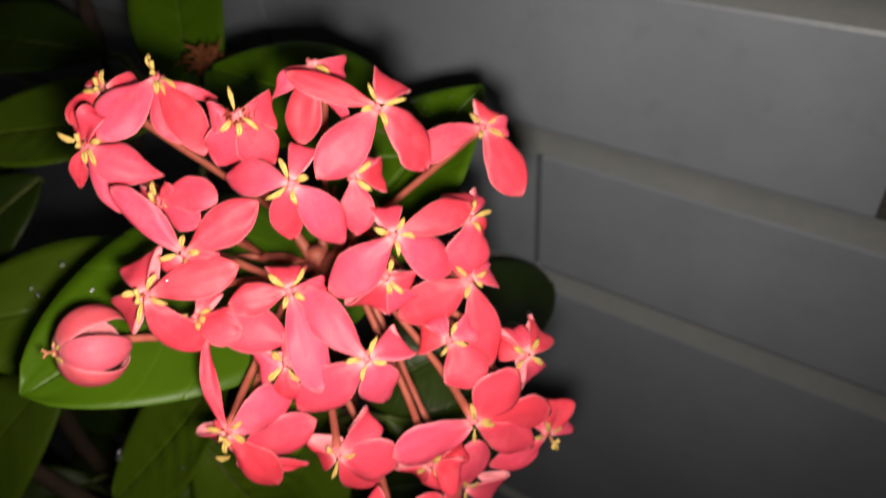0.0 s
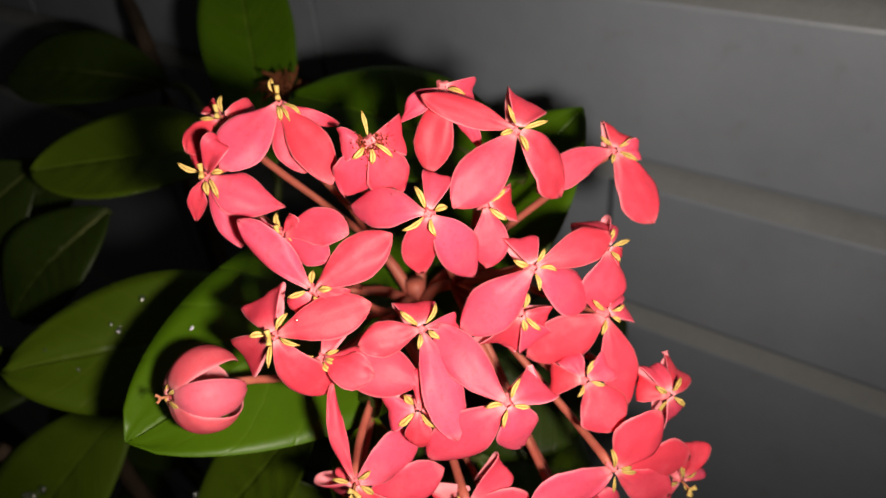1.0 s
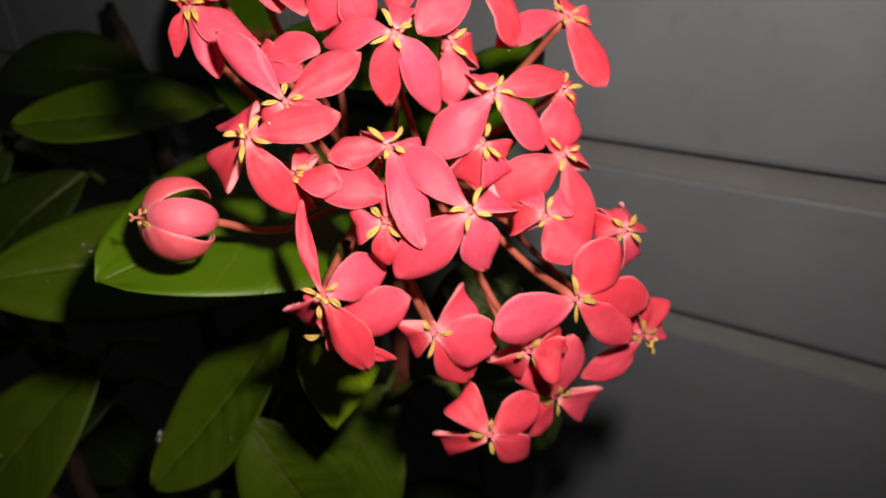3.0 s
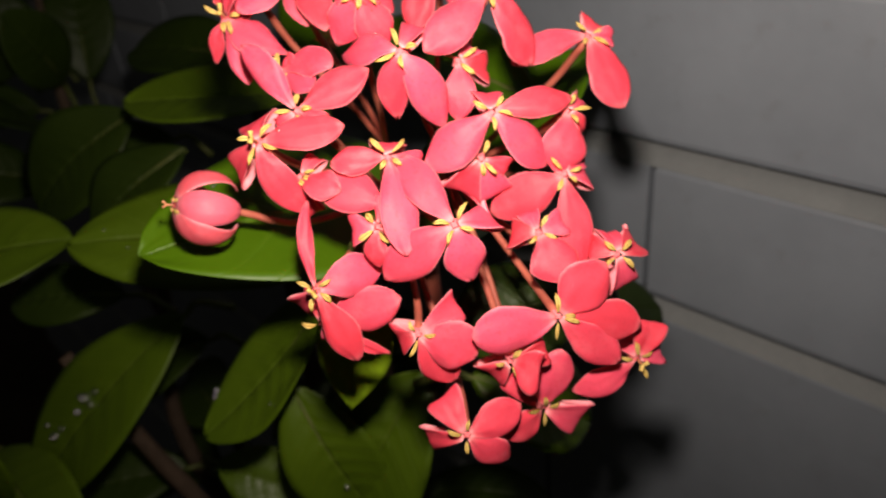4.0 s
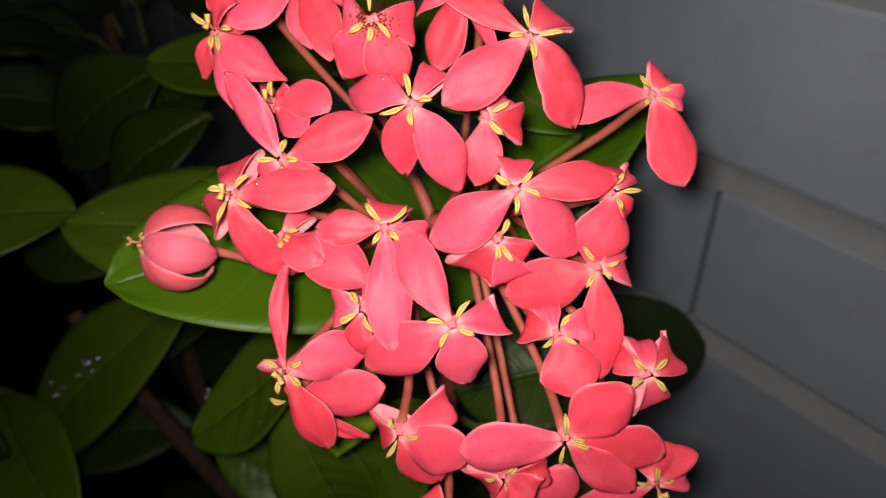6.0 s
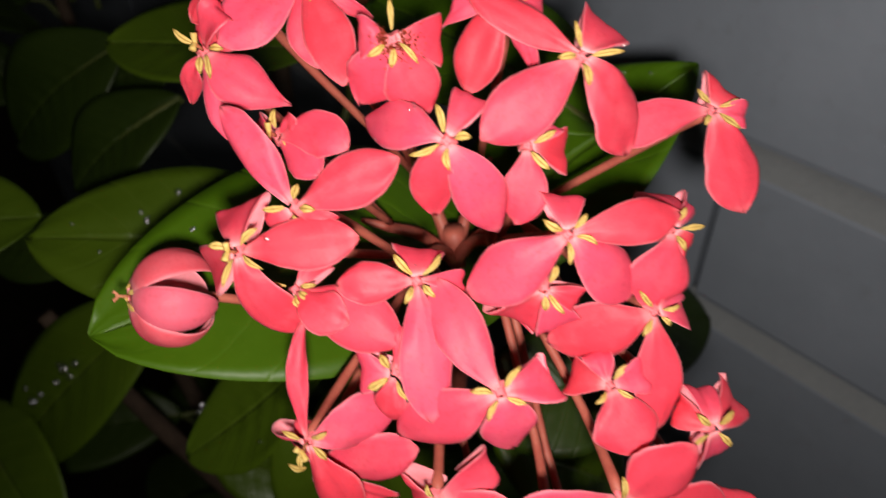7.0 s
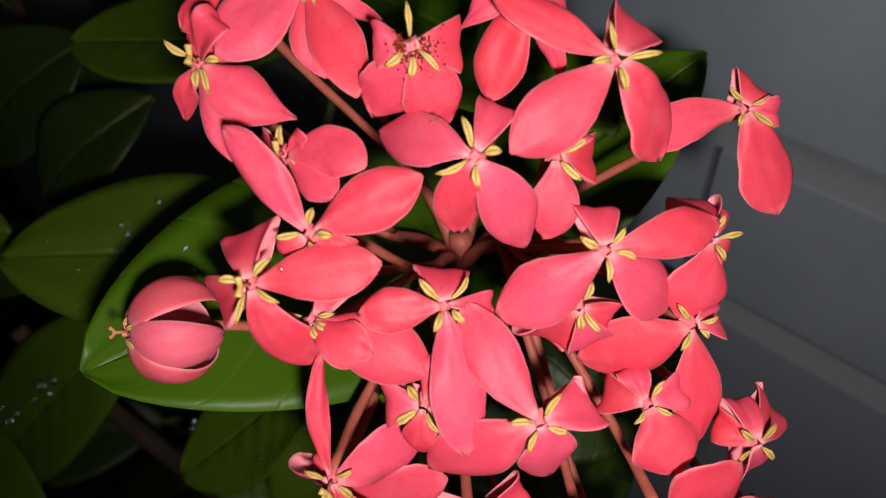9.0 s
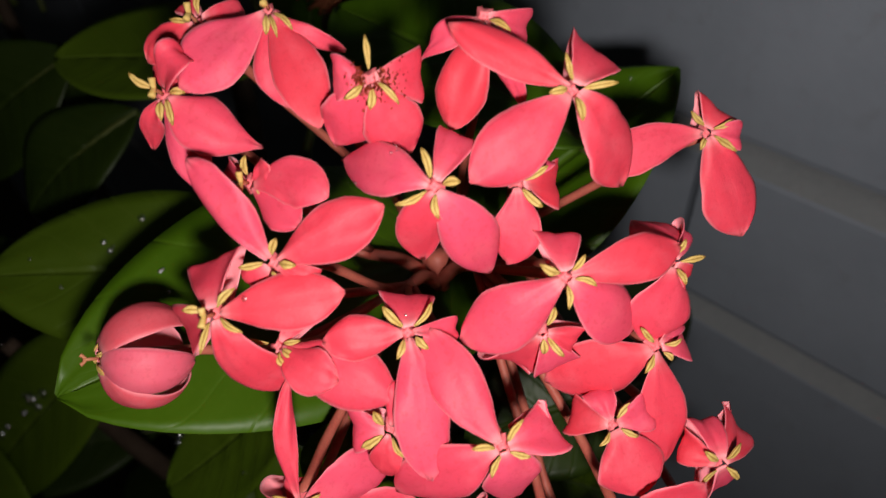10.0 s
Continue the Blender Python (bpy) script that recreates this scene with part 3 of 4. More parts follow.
flower((0.0443, 0.0498, 0.8843), (-0.66, -0.64, 0.39),
       blade(9.8, -3.7, 2.4, 6.4, 1.4),
       fold(0.6, 5.5, 4.4, 6.4),
       fold(-1.9, 8.0, -4.3, 4.5),
       blade(6.0, -3.8, -8.2, 5.7, 2.1))
flower((0.0705, 0.0768, 0.9547), (-0.69, -0.53, 0.50),
       blade(-5.9, -0.6, -11.0, 5.4, 1.4),
       blade(-4.6, 5.0, -5.0, 2.9, 2.6, 30, -0.4, point=0.8),
       blade(0.6, -5.5, -9.0, 2.6, 2.2, 30),
       fold(5.7, -1.2, -2.8, 3.7))
worn = flower((0.0574, 0.0801, 0.9514), (-0.48, -0.73, 0.49),
       blade(-2.4, 3.8, -8.6, 6.2, 2.6),
       blade(2.4, -2.5, -9.3, 6.2, 1.7),
       fold(5.9, -0.8, -1.6, 5.5),
       fold(-2.3, 2.3, 0.2, 4.4))
flower((0.0459, 0.0889, 0.9401), (-0.55, -0.52, 0.65),
       blade(3.5, -10.0, 1.3, 5.2, 2.6, 0, 1.1),
       blade(0.6, -8.6, -1.5, 4.3, 1.2),
       blade(1.4, -2.9, 2.8, 2.8, 0.0),
       fold(0.4, 5.2, -0.5, 2.5), style=True)
flower((0.0563, 0.0954, 0.9546), (-0.39, -0.52, 0.76),
       blade(-3.0, -11.0, -8.9, 5.5, 1.4, 0, 0.3),
       blade(-11.9, 1.0, -4.8, 6.8, 1.0),
       blade(5.5, -5.6, -4.9, 2.0, 3.2, 40, -1),
       blade(-2.8, -5.4, -8.7, 6.0, 1.2), style=True)
flower((0.0513, 0.1026, 0.9526), (-0.52, -0.43, 0.74),
       fold(5.3, -0.6, -0.6, 3.8),
       blade(-6.3, 1.6, -2.8, 4.8, 1.4),
       blade(-6.2, -2.0, -5.5, 7.2, 1.0),
       fold(0.6, 3.6, 1.0, 2.8), style=True)
flower((0.0436, 0.0990, 0.9482), (-0.50, -0.54, 0.68),
       blade(5.7, -8.1, -5.7, 6.1, 1.8, -10, -0.8, point=1),
       blade(-0.7, -4.5, -10.4, 4.1, 1.9, 0, 0.5),
       blade(-1.9, 3.0, -7.6, 2.5, 2.6, -20),
       fold(0.8, -2.6, 4.5, 3.5), style=True)
lantern((0.0256, 0.0969, 0.9213), (9.4, -2.5, -4.3), 5.5)
flower((0.0441, 0.0659, 0.9191), (-0.79, -0.44, 0.42),
       fold(-2.3, 3.1, -0.5, 5.2, (-0.33, -0.38, -0.86)),
       blade(-2.1, -1.2, -6.2, 3.8, 1.8),
       fold(2.4, 0.3, 3.7, 3.0),
       fold(1.7, -3.2, -1.4, 3.6))
flower((0.0337, 0.0706, 0.9106), (-0.66, -0.64, 0.40),
       blade(5.1, 6.1, 12.1, 2.5, 1.6, 40, 0.6),
       blade(11.2, -3.2, 0.4, 6.8, 2.3),
       blade(1.9, -5.4, -13.2, 5.4, 1.8, 0, 0.3),
       fold(0.1, 6.1, -6.0, 5.2), style=True)
flower((0.0344, 0.0721, 0.9030), (-0.75, -0.62, 0.21),
       blade(9.8, -9.3, 3.4, 7.6, 1.2),
       blade(7.8, -6.8, -8.2, 1.8, 1.5),
       fold(0.8, 1.7, 5.3, 3.4),
       fold(0.7, -1.0, -2.9, 3.0))

# rusty crumbs of dried pollen round the mouth of the oldest flower
crng = random.Random(11)
verts, faces = [], []
for blade in worn[1]:
    top = blade.data.vertices
    for k in range(120):
        v = top[min(int(abs(crng.gauss(0, 2.4 if k % 2 else 1.2))) + 1, 11) * NV + crng.randrange(1, NV - 1)].co
        q = v + Vector([crng.uniform(-0.0003, 0.0003) for _ in range(3)]) + Vector((-0.00013, -0.00009, 0.00016))
        r, o = crng.uniform(0.00006, 0.00017), len(verts)
        verts += [q + Vector(d) * r * crng.uniform(0.7, 1.4) for d in ((1, 0, 0), (-1, 0, 0), (0, 1, 0), (0, -1, 0), (0, 0, 1), (0, 0, -1))]
        faces += [(o + a, o + b, o + c) for a in (0, 1) for b in (2, 3) for c in (4, 5)]
tagged(part("dried_pollen", (verts, faces), RUST, worn[0], "rust-red crumbs of dried pollen"), kind="stuff")

# stalks that branch under the flowers, with a few unopened buds
for end in ENDS:
    part("branchlet", local(tube([HUB - Vector((0, 0, 0.004)), HUB + (end - HUB) * 0.5, end], 0.0013, 0.0009, 6, 8)), TUBE, head)
    part("bud", local(tube([end, end + (end - HUB) * 0.25, end + (end - HUB) * 0.42], 0.0009, 0.0004, 5, 7)), TUBE, head)
part("peduncle", local(tube([HUB + Vector((0, 0, 0.003)), HUB + Vector((0.004, 0.004, -0.03)), HUB + Vector((0.010, 0.012, -0.07))], 0.0019, 0.0024, 10, 10, 0.1)), TUBE, head)

# ---- the shrub ----
shrub = new("flowering_shrub")
shrub.location = (0.09, 0.16, 0.0)
tagged(shrub, "evergreen garden shrub with glossy oval leaves beside a wall", "shrub")
BUSH = Vector((0.09, 0.16, 0.0))


def in_bush(data):
    return ([Vector(v) - BUSH for v in data[0]], *data[1:])


def leaf(base, tip, width, facing, mat=None, sag=0.006, fold=0.10, twist=0.0, blunt=0.62, stalk=0.012, label=""):
    """An oval leathery leaf from base to tip, width in metres, its upper face towards facing."""
    base, tip, facing = Vector(base), Vector(tip), Vector(facing).normalized()
    span = tip - base
    facing = (facing - span * facing.dot(span) / span.length_squared).normalized()
    nu, nv = 41, 13
    ctrl = base + span * 0.5 + facing * sag * 2
    mids = [base * (1 - u) ** 2 + ctrl * 2 * u * (1 - u) + tip * u * u for u in (i / (nu - 1) for i in range(nu))]
    sides, normals = frames(mids, facing, lambda u: radians(twist) * (u - 0.5))
    halves = []
    for i in range(nu):
        u = i / (nu - 1)
        w = math.sin(math.pi * u ** 1.1) ** blunt if 0 < u < 1 else 0.0
        halves.append(max(width * 0.5 * w, 0.0004))
    k = base * 60

    def cups(u, x, half):
        wave = 0.0016 * noise.noise(Vector((u * 2.6, x * 1.3, 0)) + k) * (0.2 + abs(x))
        quilt = 0.00060 * math.sin((u - abs(x) * 0.21) * 9 * 2 * math.pi) * (1 - abs(x)) * min(1, abs(x) * 5) * math.sin(math.pi * u)
        return fold * half * abs(x) ** 1.3 + wave + quilt - 0.0004 * max(0, 1 - abs(x) * 7)

    blade = part("leaf", in_bush(sheet(mids, sides, normals, halves, cups, 0.0004, nv)), mat or LEAF_SHADED, shrub, label)
    rib = [m - n * (0.0006 + 0.0002) for m, n in zip(mids[::8], normals[::8])]
    back = (rib[0] - rib[1]).normalized()
    heel = rib[0] + back * stalk * 0.5
    inward = Vector((0.085, 0.17, heel.z)) - heel
    root = heel + (back * 0.6 + inward.normalized() * 0.5 + Vector((0, 0, -0.9))).normalized() * stalk
    part("midrib", in_bush(tube([root, heel, *rib[:-1]] if stalk else rib[:-1], 0.0013, 0.0003, 22, 6)), GREENSTEM, blade)
    return blade


leaf((0.1089, 0.1010, 0.8857), (0.0200, 0.1060, 0.9105), 0.0445, (0.00, -0.37, 0.93), LEAF, 0.0076, 0.06, label="bright glossy green leaf close under the flowers")
leaf((0.0799, 0.1262, 0.8757), (0.0222, 0.1659, 0.8914), 0.0345, (-0.22, -0.39, 0.89), LEAF_MID, 0.0056, 0.08, label="glossy green leaf with a few water drops")
leaf((0.1010, 0.1727, 0.9065), (0.0613, 0.2096, 0.9090), 0.0365, (-0.08, -0.23, 0.97), LEAF_MID, 0.0004, 0.12)
leaf((0.1006, 0.1596, 0.9027), (0.1458, 0.2107, 0.9468), 0.0273, (-0.63, -0.55, 0.54), LEAF, 0.0019, 0.12)
leaf((0.1034, 0.0828, 0.9197), (0.0989, 0.1432, 0.9281), 0.0311, (-0.30, -0.10, 0.95), LEAF, 0.0026, 0.1, stalk=0.0)
leaf((0.0742, 0.1048, 0.8861), (0.1240, 0.0806, 0.9266), 0.0390, (-0.38, 0.02, 0.92), LEAF, 0.0014, 0.08, blunt=0.78, label="glossy green leaf sprinkled with water drops")
leaf((0.1094, 0.1009, 0.8465), (0.1803, 0.0889, 0.8191), 0.0312, (-0.51, -0.42, 0.75), LEAF_SHADED, 0.0016, 0.08, blunt=0.5)
leaf((0.0480, 0.0800, 0.9040), (0.0460, 0.0874, 0.8668), 0.0158, (-0.70, -0.59, 0.41), LEAF_YOUNG, -0.0020, 0.06, blunt=0.85, label="small young yellow-green leaf")
leaf((0.0603, 0.1109, 0.8811), (0.0296, 0.1352, 0.8402), 0.0270, (-0.35, -0.12, 0.93), LEAF_MID, -0.0030, 0.1)
leaf((0.0495, 0.1817, 0.8477), (-0.0052, 0.2150, 0.7880), 0.0362, (-0.51, -0.38, 0.77), LEAF_MID, 0.0061, 0.1)
leaf((-0.0172, 0.2125, 0.8780), (0.0279, 0.1828, 0.8848), 0.0340, (-0.18, -0.26, 0.95), LEAF_MID, 0.0036, 0.1)
leaf((-0.0167, 0.1981, 0.858), (-0.0138, 0.1954, 0.8072), 0.026, (-0.6, -0.5, 0.5), LEAF_MID, 0.005, 0.12)
leaf((-0.0097, 0.236, 0.7975), (-0.0053, 0.1695, 0.7903), 0.032, (-0.4, -0.3, 0.85), LEAF_MID, 0.005, 0.12)
leaf((0.0745, 0.2056, 0.8900), (0.0419, 0.2221, 0.8650), 0.028, (-0.3, -0.4, 0.85), LEAF_SHADED, 0.004, 0.12, stalk=0.0)
leaf((0.126, 0.2391, 0.9009), (0.1043, 0.3065, 0.9016), 0.032, (-0.4, -0.4, 0.8), LEAF_SHADED, 0.005, 0.12)
leaf((0.0442, 0.2144, 0.8446), (0.0148, 0.2437, 0.844), 0.022, (-0.4, -0.4, 0.8), LEAF_SHADED, 0.004, 0.12)
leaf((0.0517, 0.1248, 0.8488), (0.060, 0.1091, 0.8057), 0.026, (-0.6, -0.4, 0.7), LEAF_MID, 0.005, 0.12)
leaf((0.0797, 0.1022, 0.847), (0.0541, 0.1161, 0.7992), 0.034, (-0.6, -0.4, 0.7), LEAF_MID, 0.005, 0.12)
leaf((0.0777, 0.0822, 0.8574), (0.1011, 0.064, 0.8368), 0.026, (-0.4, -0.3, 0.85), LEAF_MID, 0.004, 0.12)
# a leaf behind the flowers, the shadow on it put into its colour
leaf((0.0997, 0.0629, 0.8786), (0.070, 0.0800, 0.8743), 0.024, (-0.4, -0.3, 0.85), LEAF_SHADED, 0.004, 0.12)
leaf((0.0646, 0.2084, 0.8159), (0.0342, 0.2453, 0.79), 0.032, (-0.4, -0.4, 0.8), LEAF_SHADED, 0.006, 0.12)
leaf((0.0728, 0.2381, 0.8964), (0.0385, 0.2665, 0.8632), 0.036, (-0.5, -0.5, 0.6), LEAF_SHADED, 0.006, 0.12)
leaf((0.0944, 0.2628, 0.874), (0.0681, 0.2861, 0.8603), 0.030, (-0.5, -0.5, 0.6), LEAF_SHADED, 0.006, 0.12)
leaf((0.0409, 0.1686, 0.7977), (0.0613, 0.1436, 0.7846), 0.022, (-0.5, -0.4, 0.7), LEAF_MID, 0.004, 0.12)

# leaves of the deeper twigs, their dimness put into the darker green
leaf((0.075, 0.375, 0.893), (0.035, 0.360, 0.918), 0.034, (-0.2, -0.75, 0.6), LEAF_SHADED, 0.005, 0.12)
leaf((0.090, 0.365, 0.883), (0.067, 0.337, 0.923), 0.032, (-0.3, -0.65, 0.6), LEAF_SHADED, 0.004, 0.12)
leaf((0.105, 0.375, 0.878), (0.120, 0.393, 0.928), 0.034, (-0.4, -0.8, 0.4), LEAF_SHADED, 0.005, 0.12)
leaf((0.080, 0.385, 0.868), (0.025, 0.405, 0.878), 0.036, (-0.1, -0.6, 0.8), LEAF_SHADED, 0.006, 0.12)
leaf((0.075, 0.360, 0.863), (0.035, 0.337, 0.888), 0.030, (-0.3, -0.5, 0.8), LEAF_SHADED, 0.004, 0.12)
leaf((0.070, 0.365, 0.838), (0.020, 0.375, 0.856), 0.034, (-0.2, -0.6, 0.7), LEAF_SHADED, 0.005, 0.12)
leaf((0.100, 0.405, 0.888), (0.065, 0.425, 0.923), 0.036, (-0.3, -0.8, 0.5), LEAF_SHADED, 0.005, 0.12)
leaf((0.055, 0.415, 0.888), (0.015, 0.435, 0.913), 0.036, (0.0, -0.8, 0.5), LEAF_SHADED, 0.005, 0.12)
leaf((0.045, 0.405, 0.848), (-0.010, 0.395, 0.838), 0.034, (0.0, -0.7, 0.7), LEAF_SHADED, 0.005, 0.12)
part("branch", in_bush(tube([(0.093, 0.17, 0.57), (0.09, 0.32, 0.74), (0.090, 0.375, 0.85), (0.097, 0.387, 0.913), (0.113, 0.403, 0.99)], 0.0050, 0.0009, 24, 8, 0.3)), WOOD, shrub)

# woody stems from the soil, with the inner foliage
part("trunk", in_bush(tube([(0.10, 0.17, -0.02), (0.105, 0.175, 0.3), (0.095, 0.17, 0.62)], 0.011, 0.008, 18, 12, 0.25)), WOOD, shrub)
for pts in (((0.095, 0.17, 0.60), (0.085, 0.13, 0.75), (0.0806, 0.0983, 0.846)),
            ((0.097, 0.17, 0.56), (0.11, 0.22, 0.75), (0.128, 0.248, 0.889), (0.165, 0.315, 0.915)),
            ((0.095, 0.17, 0.58), (0.05, 0.20, 0.72), (0.02, 0.22, 0.83)),
            ((0.096, 0.17, 0.60), (0.10, 0.15, 0.72), (0.100, 0.150, 0.855)),
            ((0.093, 0.17, 0.57), (0.06, 0.26, 0.72), (0.07, 0.25, 0.83))):
    part("branch", in_bush(tube(pts, 0.0055, 0.0024, 18, 9, 0.3)), WOOD, shrub)
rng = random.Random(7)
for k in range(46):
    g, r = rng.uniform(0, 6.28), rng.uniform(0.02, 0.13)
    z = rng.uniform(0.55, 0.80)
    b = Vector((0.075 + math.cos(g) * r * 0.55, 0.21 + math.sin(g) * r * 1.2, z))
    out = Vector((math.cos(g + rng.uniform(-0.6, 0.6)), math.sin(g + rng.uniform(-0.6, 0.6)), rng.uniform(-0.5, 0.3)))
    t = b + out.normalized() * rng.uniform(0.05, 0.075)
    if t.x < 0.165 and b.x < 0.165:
        leaf(b, t, rng.uniform(0.026, 0.036), (-0.3 + rng.uniform(-0.3, 0.3), -0.2 + rng.uniform(-0.3, 0.3), 0.85), LEAF_SHADED, 0.006, 0.12)

# ---- the painted brick wall ----
WALL_X, COURSE, PITCH, BED0, HEAD0 = 0.1884, 0.0600, 0.2300, 0.8763, 0.1003


def brick_mesh(length, height, depth, r):
    """A brick with worn, rounded arrises; its face looks to -x, its origin at the middle of the face."""
    bm = bmesh.new()
    bmesh.ops.create_cube(bm, size=1.0)
    bmesh.ops.scale(bm, vec=(depth, length, height), verts=bm.verts)
    bmesh.ops.translate(bm, vec=(depth / 2, 0, 0), verts=bm.verts)
    front = [e for e in bm.edges if all(v.co.x < 1e-6 for v in e.verts)]
    front = [e for e in front if abs(e.verts[0].co.y - e.verts[1].co.y) > 1e-6]
    sides = [e for e in bm.edges if abs(e.verts[0].co.x - e.verts[1].co.x) > 1e-6]
    bmesh.ops.bevel(bm, geom=front + sides, offset=r, segments=2, profile=0.6, affect="EDGES")
    mesh = bpy.data.meshes.new("brick")
    bm.to_mesh(mesh)
    bm.free()
    mesh.materials.append(PAINT)
    return mesh


wall = part("wall_east", ([(WALL_X + x, y, z) for x in (0.0075, 0.115) for y in (-0.95, 1.35) for z in (-0.05, 1.7763)],
                          [(0, 1, 3, 2), (4, 6, 7, 5), (0, 4, 5, 1), (2, 3, 7, 6), (1, 5, 7, 3), (0, 2, 6, 4)]), GRIME, smooth=False)
tagged(wall, "grey painted brick wall with raked mortar joints", "wall", kind="structure")
# sloped bed joints, struck so that they shed water
verts, faces = [], []
# brick courses above, taller blocks under them
BLOCK = 0.1632
ROWS = [(k, BED0 + k * COURSE, COURSE) for k in range(-1, 15)] + [(-1 - k, BED0 - COURSE - k * BLOCK, BLOCK) for k in range(1, 6)]
for k, z, tall in ROWS:
    n = 60
    for j in range(n + 1):
        y = -0.95 + 2.3 * j / n
        w = 0.0005 * noise.noise(Vector((y * 40, k * 3.1, 0)))
        verts += [(WALL_X + 0.0085, y, z - 0.0028 + w), (WALL_X + 0.0066 + w, y, z - 0.0030 + w), (WALL_X + 0.0026 + w, y, z - 0.0056 + w), (WALL_X - 0.0003, y, z - 0.0082 + w)]
    o = len(verts) - 4 * (n + 1)
    for j in range(n):
        for i in range(3):
            faces.append((o + j * 4 + i, o + j * 4 + i + 1, o + j * 4 + 4 + i + 1, o + j * 4 + 4 + i))
part("mortar_beds", (verts, faces), MORTAR, wall, "paler weathered mortar")
bricks = [brick_mesh(PITCH - 0.0026, COURSE - 0.0074, 0.012, 0.0020 + 0.0004 * k) for k in range(3)]
blocks = [brick_mesh(PITCH - 0.0026, BLOCK - 0.0074, 0.012, 0.0020 + 0.0004 * k) for k in range(3)]
wrng = random.Random(3)
for k, z, tall in ROWS:
    shift = HEAD0 if k % 2 else HEAD0 - 0.1033
    if k < -1:
        shift += 0.15
    for j in range(-4, 5):
        y = shift + (j + 0.5) * PITCH
        b = part("brick", (blocks if tall > COURSE else bricks)[wrng.randrange(3)], None, wall)
        b.location = (WALL_X + wrng.uniform(-0.0003, 0.0004), y + wrng.uniform(-0.0006, 0.0006), z + (tall - 0.0074) / 2 + wrng.uniform(-0.0004, 0.0004))

# ---- a withered flower head behind the fresh one ----
DRY = Vector((0.1071, 0.1566, 0.9222))
dry = new("withered_flower_head")
dry.location = DRY
tagged(dry, "small withered brown flower head behind the fresh flowers", "flower")
drng = random.Random(5)
for k in range(64):
    out = Vector((drng.uniform(-1, 1), drng.uniform(-1, 1), drng.uniform(-0.2, 1))).normalized()
    side = Vector((drng.uniform(-1, 1), drng.uniform(-1, 1), drng.uniform(-1, 1))) * 0.0016
    size = drng.uniform(0.0025, 0.0080)
    part("dry_stalk", tube([Vector((0, 0, 0)), out * size * 0.5 + side, out * size], 0.0003, drng.uniform(0.00015, 0.0005), 6, 6, 0.4), BROWN, dry)
part("stalk", tube([Vector((0, 0, 0.001)), Vector((0.006, 0.012, -0.012)), Vector((0.024, 0.030, -0.030))], 0.0011, 0.0016, 8, 7, 0.2), WOOD, dry)

# ---- water drops ----
sphere = bpy.data.meshes.new("water_drop")
bm = bmesh.new()
bmesh.ops.create_icosphere(bm, subdivisions=2, radius=1.0)
bm.to_mesh(sphere)
bm.free()
sphere.polygons.foreach_set("use_smooth", [True] * len(sphere.polygons))
sphere.materials.append(WATER)


def drop(place, normal, r, where):
    """A flattened bead of water of radius r mm that sits on a surface."""
    d = new("water_drop", sphere)
    n = Vector(normal).normalized()
    turn = n.to_track_quat("Z", "Y").to_matrix().to_4x4()
    d.matrix_world = Matrix.Translation(Vector(place) + n * r * 0.00025) @ turn @ Matrix.Diagonal((r * 0.001, r * 0.001, r * 0.0006, 1))
    tagged(d, "clear round water drop on a " + where, "water drop", "water drops on a " + where)


drop((0.0402, 0.1137, 0.9145), (0.08, -0.49, 0.87), 0.40, "leaf")
drop((0.0394, 0.1106, 0.9129), (0.00, -0.40, 0.92), 0.40, "leaf")
drop((0.0570, 0.0765, 0.9451), (0.68, 0.11, 0.73), 0.35, "petal")
drop((0.0767, 0.1153, 0.9102), (0.29, -0.51, 0.81), 0.30, "leaf")
drop((0.0632, 0.0793, 0.9480), (0.23, -0.97, 0.12), 0.40, "petal")
drop((0.0482, 0.0656, 0.9253), (-0.43, -0.52, 0.74), 0.20, "petal")
drop((0.0478, 0.0644, 0.9241), (-0.49, -0.57, 0.66), 0.25, "petal")
drop((0.0482, 0.0638, 0.9236), (-0.24, -0.70, 0.67), 0.32, "petal")
drop((0.0487, 0.0638, 0.9238), (-0.11, -0.72, 0.69), 0.25, "petal")
drop((0.0476, 0.0623, 0.9217), (-0.19, -0.78, 0.60), 0.30, "petal")
drop((0.0467, 0.0645, 0.9238), (-0.42, -0.66, 0.63), 0.20, "petal")
drop((0.0473, 0.0635, 0.9228), (-0.52, -0.58, 0.62), 0.16, "petal")
drop((0.0481, 0.0650, 0.9248), (-0.47, -0.57, 0.68), 0.18, "petal")
drop((0.0477, 0.0637, 0.9234), (-0.28, -0.70, 0.66), 0.20, "petal")
drop((0.0487, 0.0633, 0.9232), (-0.36, -0.66, 0.66), 0.18, "petal")
drop((0.1200, 0.0874, 0.9239), (-0.67, -0.01, 0.75), 0.35, "leaf")
drop((0.1175, 0.0849, 0.9218), (-0.55, 0.05, 0.83), 0.35, "leaf")
drop((0.1164, 0.0830, 0.9213), (-0.48, 0.07, 0.87), 0.35, "leaf")
drop((0.0305, 0.1615, 0.8933), (-0.35, -0.47, 0.81), 0.40, "leaf")
drop((0.0430, 0.1530, 0.8928), (-0.26, -0.55, 0.79), 0.35, "leaf")
drop((0.0518, 0.0635, 0.9266), (-0.35, -0.27, 0.90), 0.20, "petal")
drop((0.0490, 0.0770, 0.9394), (-0.35, -0.58, 0.74), 0.20, "petal")
drop((0.0430, 0.1550, 0.8938), (-0.21, -0.56, 0.80), 0.60, "leaf")
drop((0.0430, 0.1528, 0.8927), (-0.26, -0.55, 0.79), 0.70, "leaf")
drop((0.0514, 0.1542, 0.8954), (-0.15, -0.53, 0.83), 0.90, "leaf")
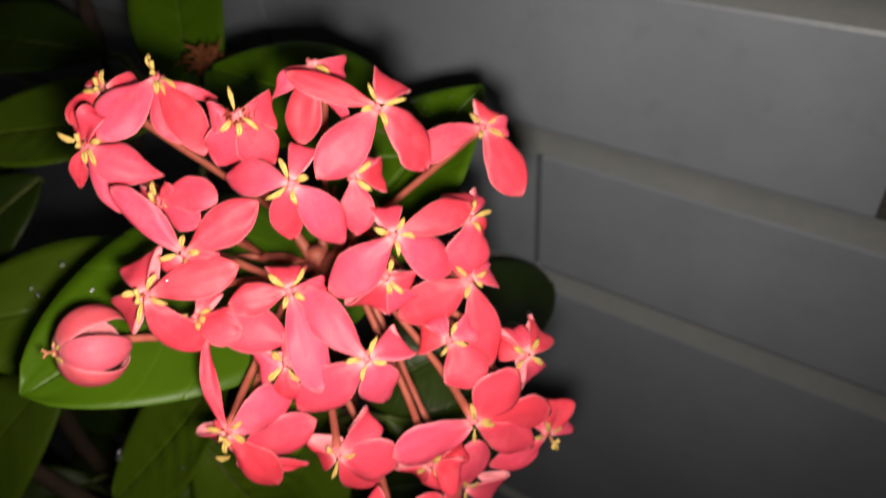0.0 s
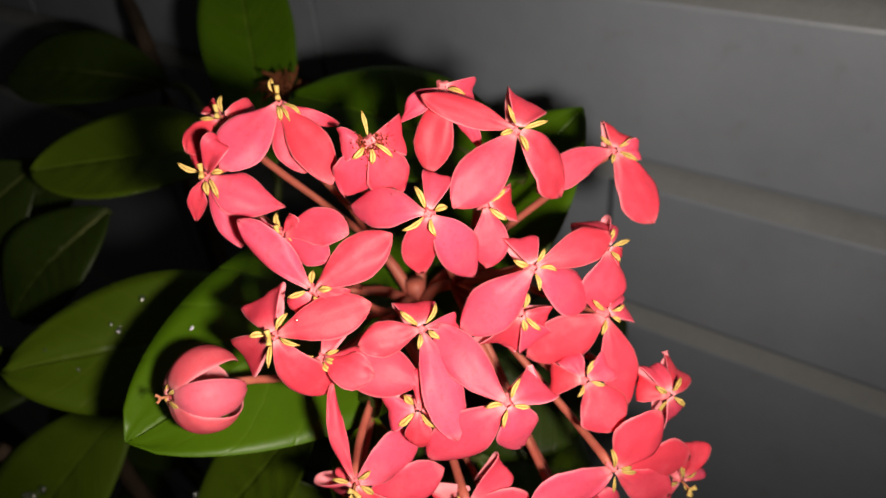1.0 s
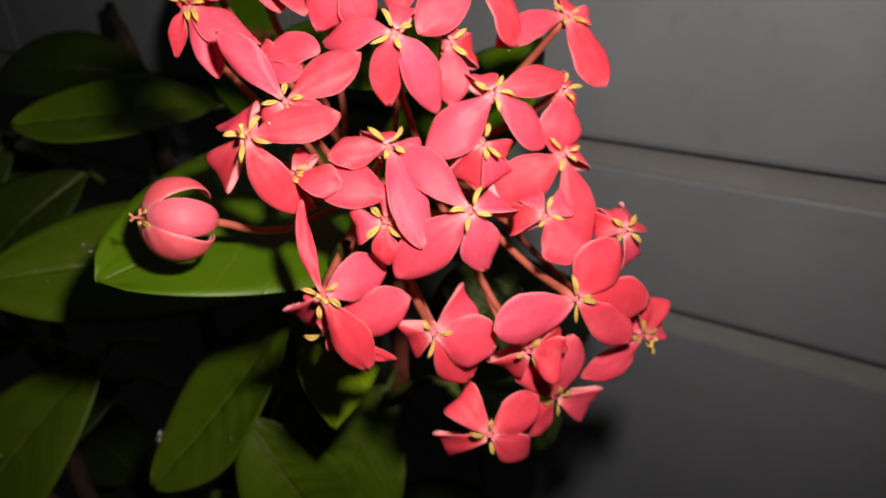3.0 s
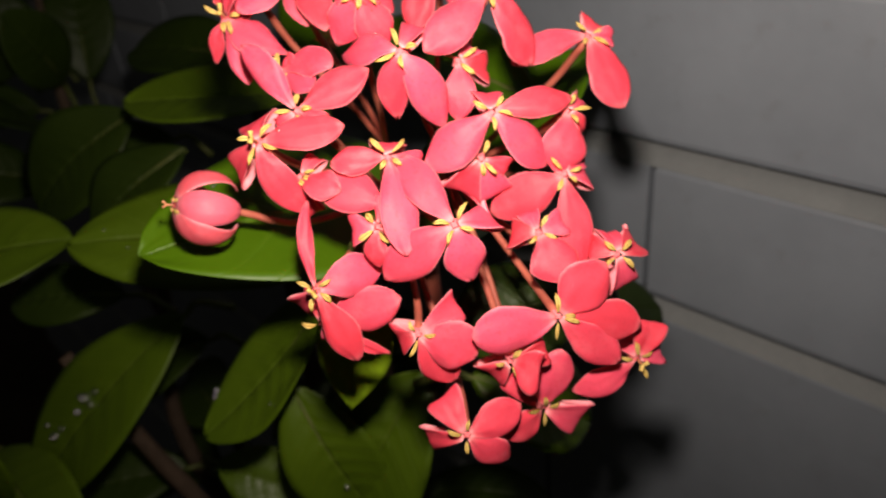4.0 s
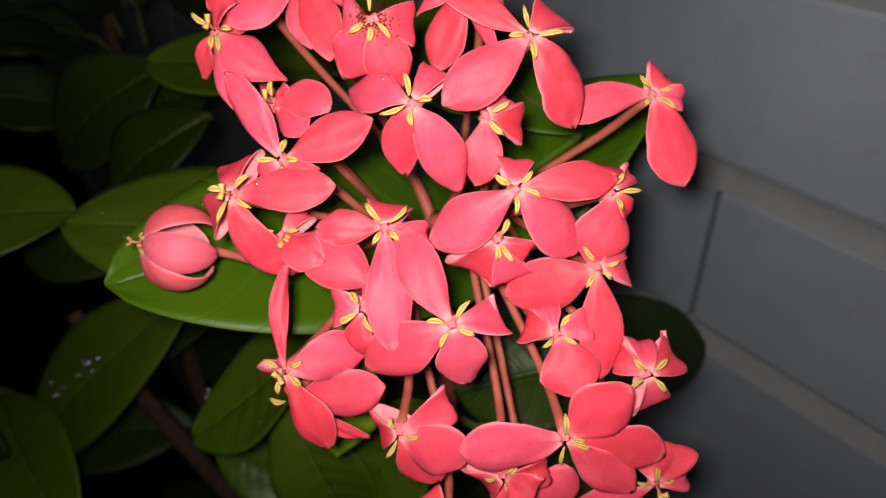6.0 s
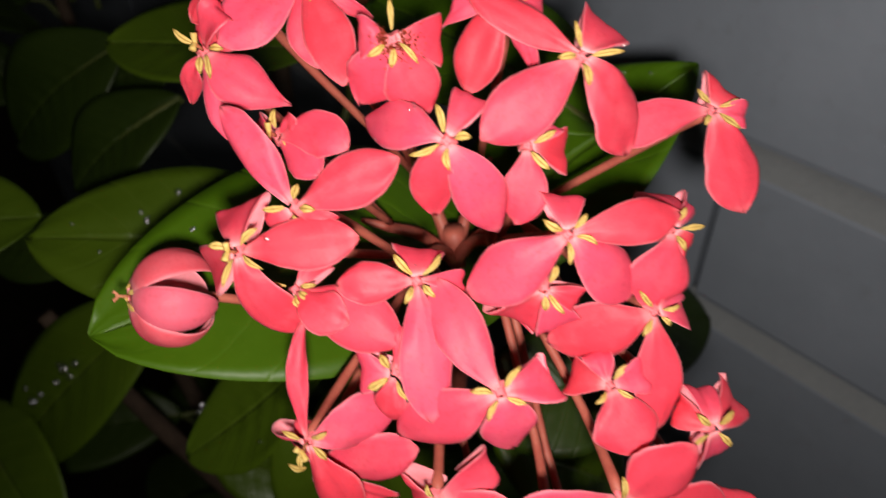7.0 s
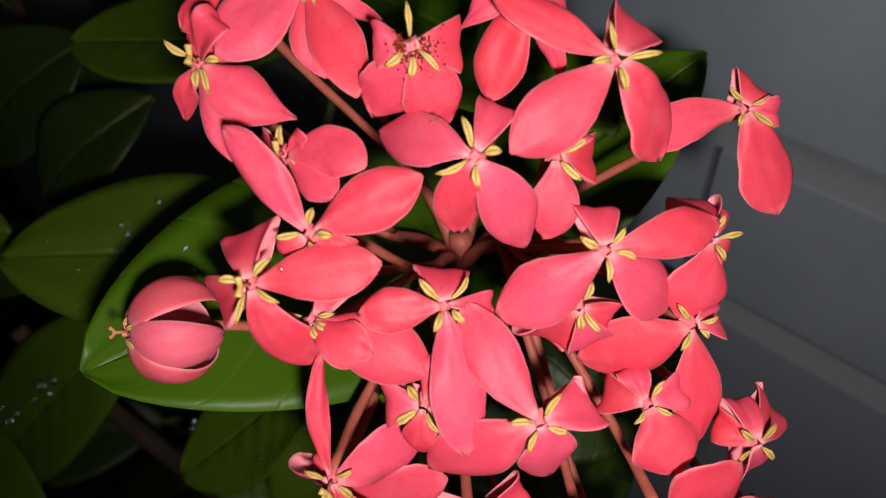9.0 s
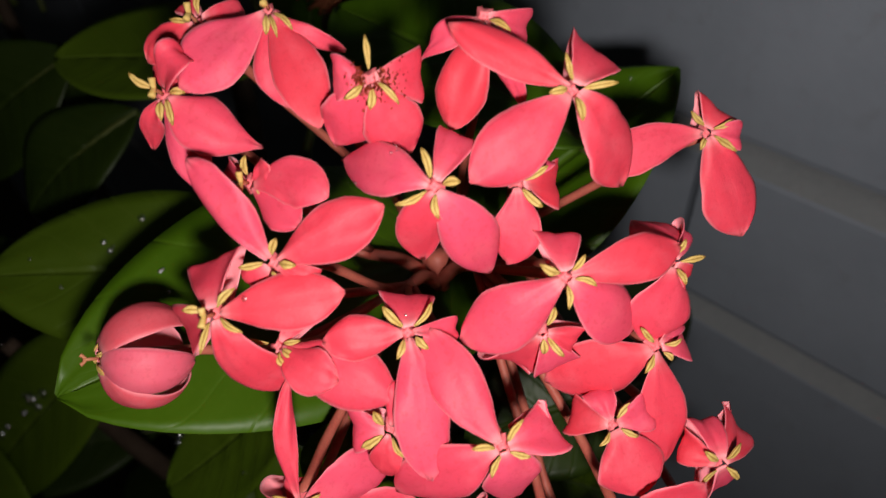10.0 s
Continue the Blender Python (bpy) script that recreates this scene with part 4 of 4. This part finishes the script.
drop((0.0321, 0.1530, 0.8902), (-0.17, -0.26, 0.95), 0.40, "leaf")
drop((0.0366, 0.1390, 0.8468), (-0.69, 0.09, 0.72), 1.00, "leaf")
drop((0.0416, 0.1170, 0.8537), (-0.58, 0.55, 0.60), 0.70, "leaf")
drop((0.0887, 0.0680, 0.8808), (-0.42, -0.54, 0.73), 0.55, "leaf")
drop((0.0270, 0.1030, 0.9100), (-0.02, -0.40, 0.91), 0.30, "leaf")
drop((0.0440, 0.0923, 0.9055), (0.02, -0.33, 0.95), 0.25, "leaf")
drop((0.0063, 0.2087, 0.8104), (-0.81, -0.35, 0.48), 1.90, "leaf")
drop((0.0062, 0.2128, 0.8128), (-0.87, -0.19, 0.46), 1.30, "leaf")
drop((0.0177, 0.1999, 0.8243), (-0.82, -0.19, 0.54), 2.20, "leaf")
drop((0.0206, 0.1975, 0.8265), (-0.83, -0.24, 0.51), 1.60, "leaf")
drop((0.0142, 0.2017, 0.8196), (-0.76, -0.44, 0.48), 1.20, "leaf")
drop((0.0088, 0.2063, 0.8138), (-0.83, -0.37, 0.43), 1.20, "leaf")
drop((0.0178, 0.1977, 0.8225), (-0.69, -0.53, 0.49), 1.30, "leaf")
drop((0.0167, 0.2028, 0.8242), (-0.74, -0.35, 0.57), 1.10, "leaf")
drop((-0.0191, 0.1960, 0.8157), (-0.60, -0.79, -0.14), 1.40, "leaf")
drop((-0.0146, 0.1897, 0.8190), (-0.70, -0.70, -0.14), 1.40, "leaf")
drop((-0.0145, 0.1885, 0.8226), (-0.84, -0.49, -0.22), 1.00, "leaf")
drop((0.0541, 0.1111, 0.8178), (-0.36, -0.92, 0.14), 1.20, "leaf")
drop((0.0367, 0.1390, 0.8469), (-0.69, 0.09, 0.72), 0.60, "leaf")
drop((0.0366, 0.1390, 0.8468), (-0.69, 0.09, 0.72), 0.60, "leaf")
drop((0.1171, 0.0956, 0.9219), (-0.41, 0.12, 0.90), 0.75, "leaf")
drop((0.1179, 0.0945, 0.9224), (0.68, 0.61, 0.40), 0.40, "leaf")
drop((0.1139, 0.0873, 0.9189), (-0.55, 0.14, 0.83), 0.90, "leaf")
drop((0.1161, 0.0896, 0.9208), (-0.61, -0.16, 0.78), 0.40, "leaf")
drop((0.0796, 0.0659, 0.9484), (0.90, 0.38, -0.20), 0.35, "petal")
drop((0.1166, 0.0921, 0.9216), (-0.56, -0.10, 0.82), 0.30, "leaf")
drop((0.1183, 0.0919, 0.9228), (-0.55, 0.04, 0.83), 0.30, "leaf")
drop((0.0377, 0.1391, 0.8479), (-0.02, 0.99, -0.10), 1.10, "leaf")
drop((0.0438, 0.1531, 0.8932), (-0.27, -0.40, 0.88), 0.40, "leaf")
drop((0.0407, 0.1138, 0.9145), (0.07, -0.48, 0.88), 0.35, "leaf")
drop((0.1579, 0.0866, 0.8245), (0.20, -0.47, 0.86), 0.60, "leaf")
drop((0.0381, 0.0798, 0.9342), (-0.65, -0.48, 0.60), 0.36, "petal")
drop((0.0389, 0.0874, 0.9311), (-0.77, -0.57, 0.30), 0.34, "petal")
drop((0.0511, 0.0700, 0.9290), (-0.11, -0.09, 0.99), 0.18, "petal")
drop((0.0536, 0.0796, 0.9407), (-0.93, 0.22, 0.20), 0.28, "petal")
drop((0.0561, 0.0761, 0.9449), (-0.60, -0.03, 0.80), 0.22, "petal")
drop((0.0566, 0.0758, 0.9451), (-0.10, -0.02, 0.99), 0.22, "petal")
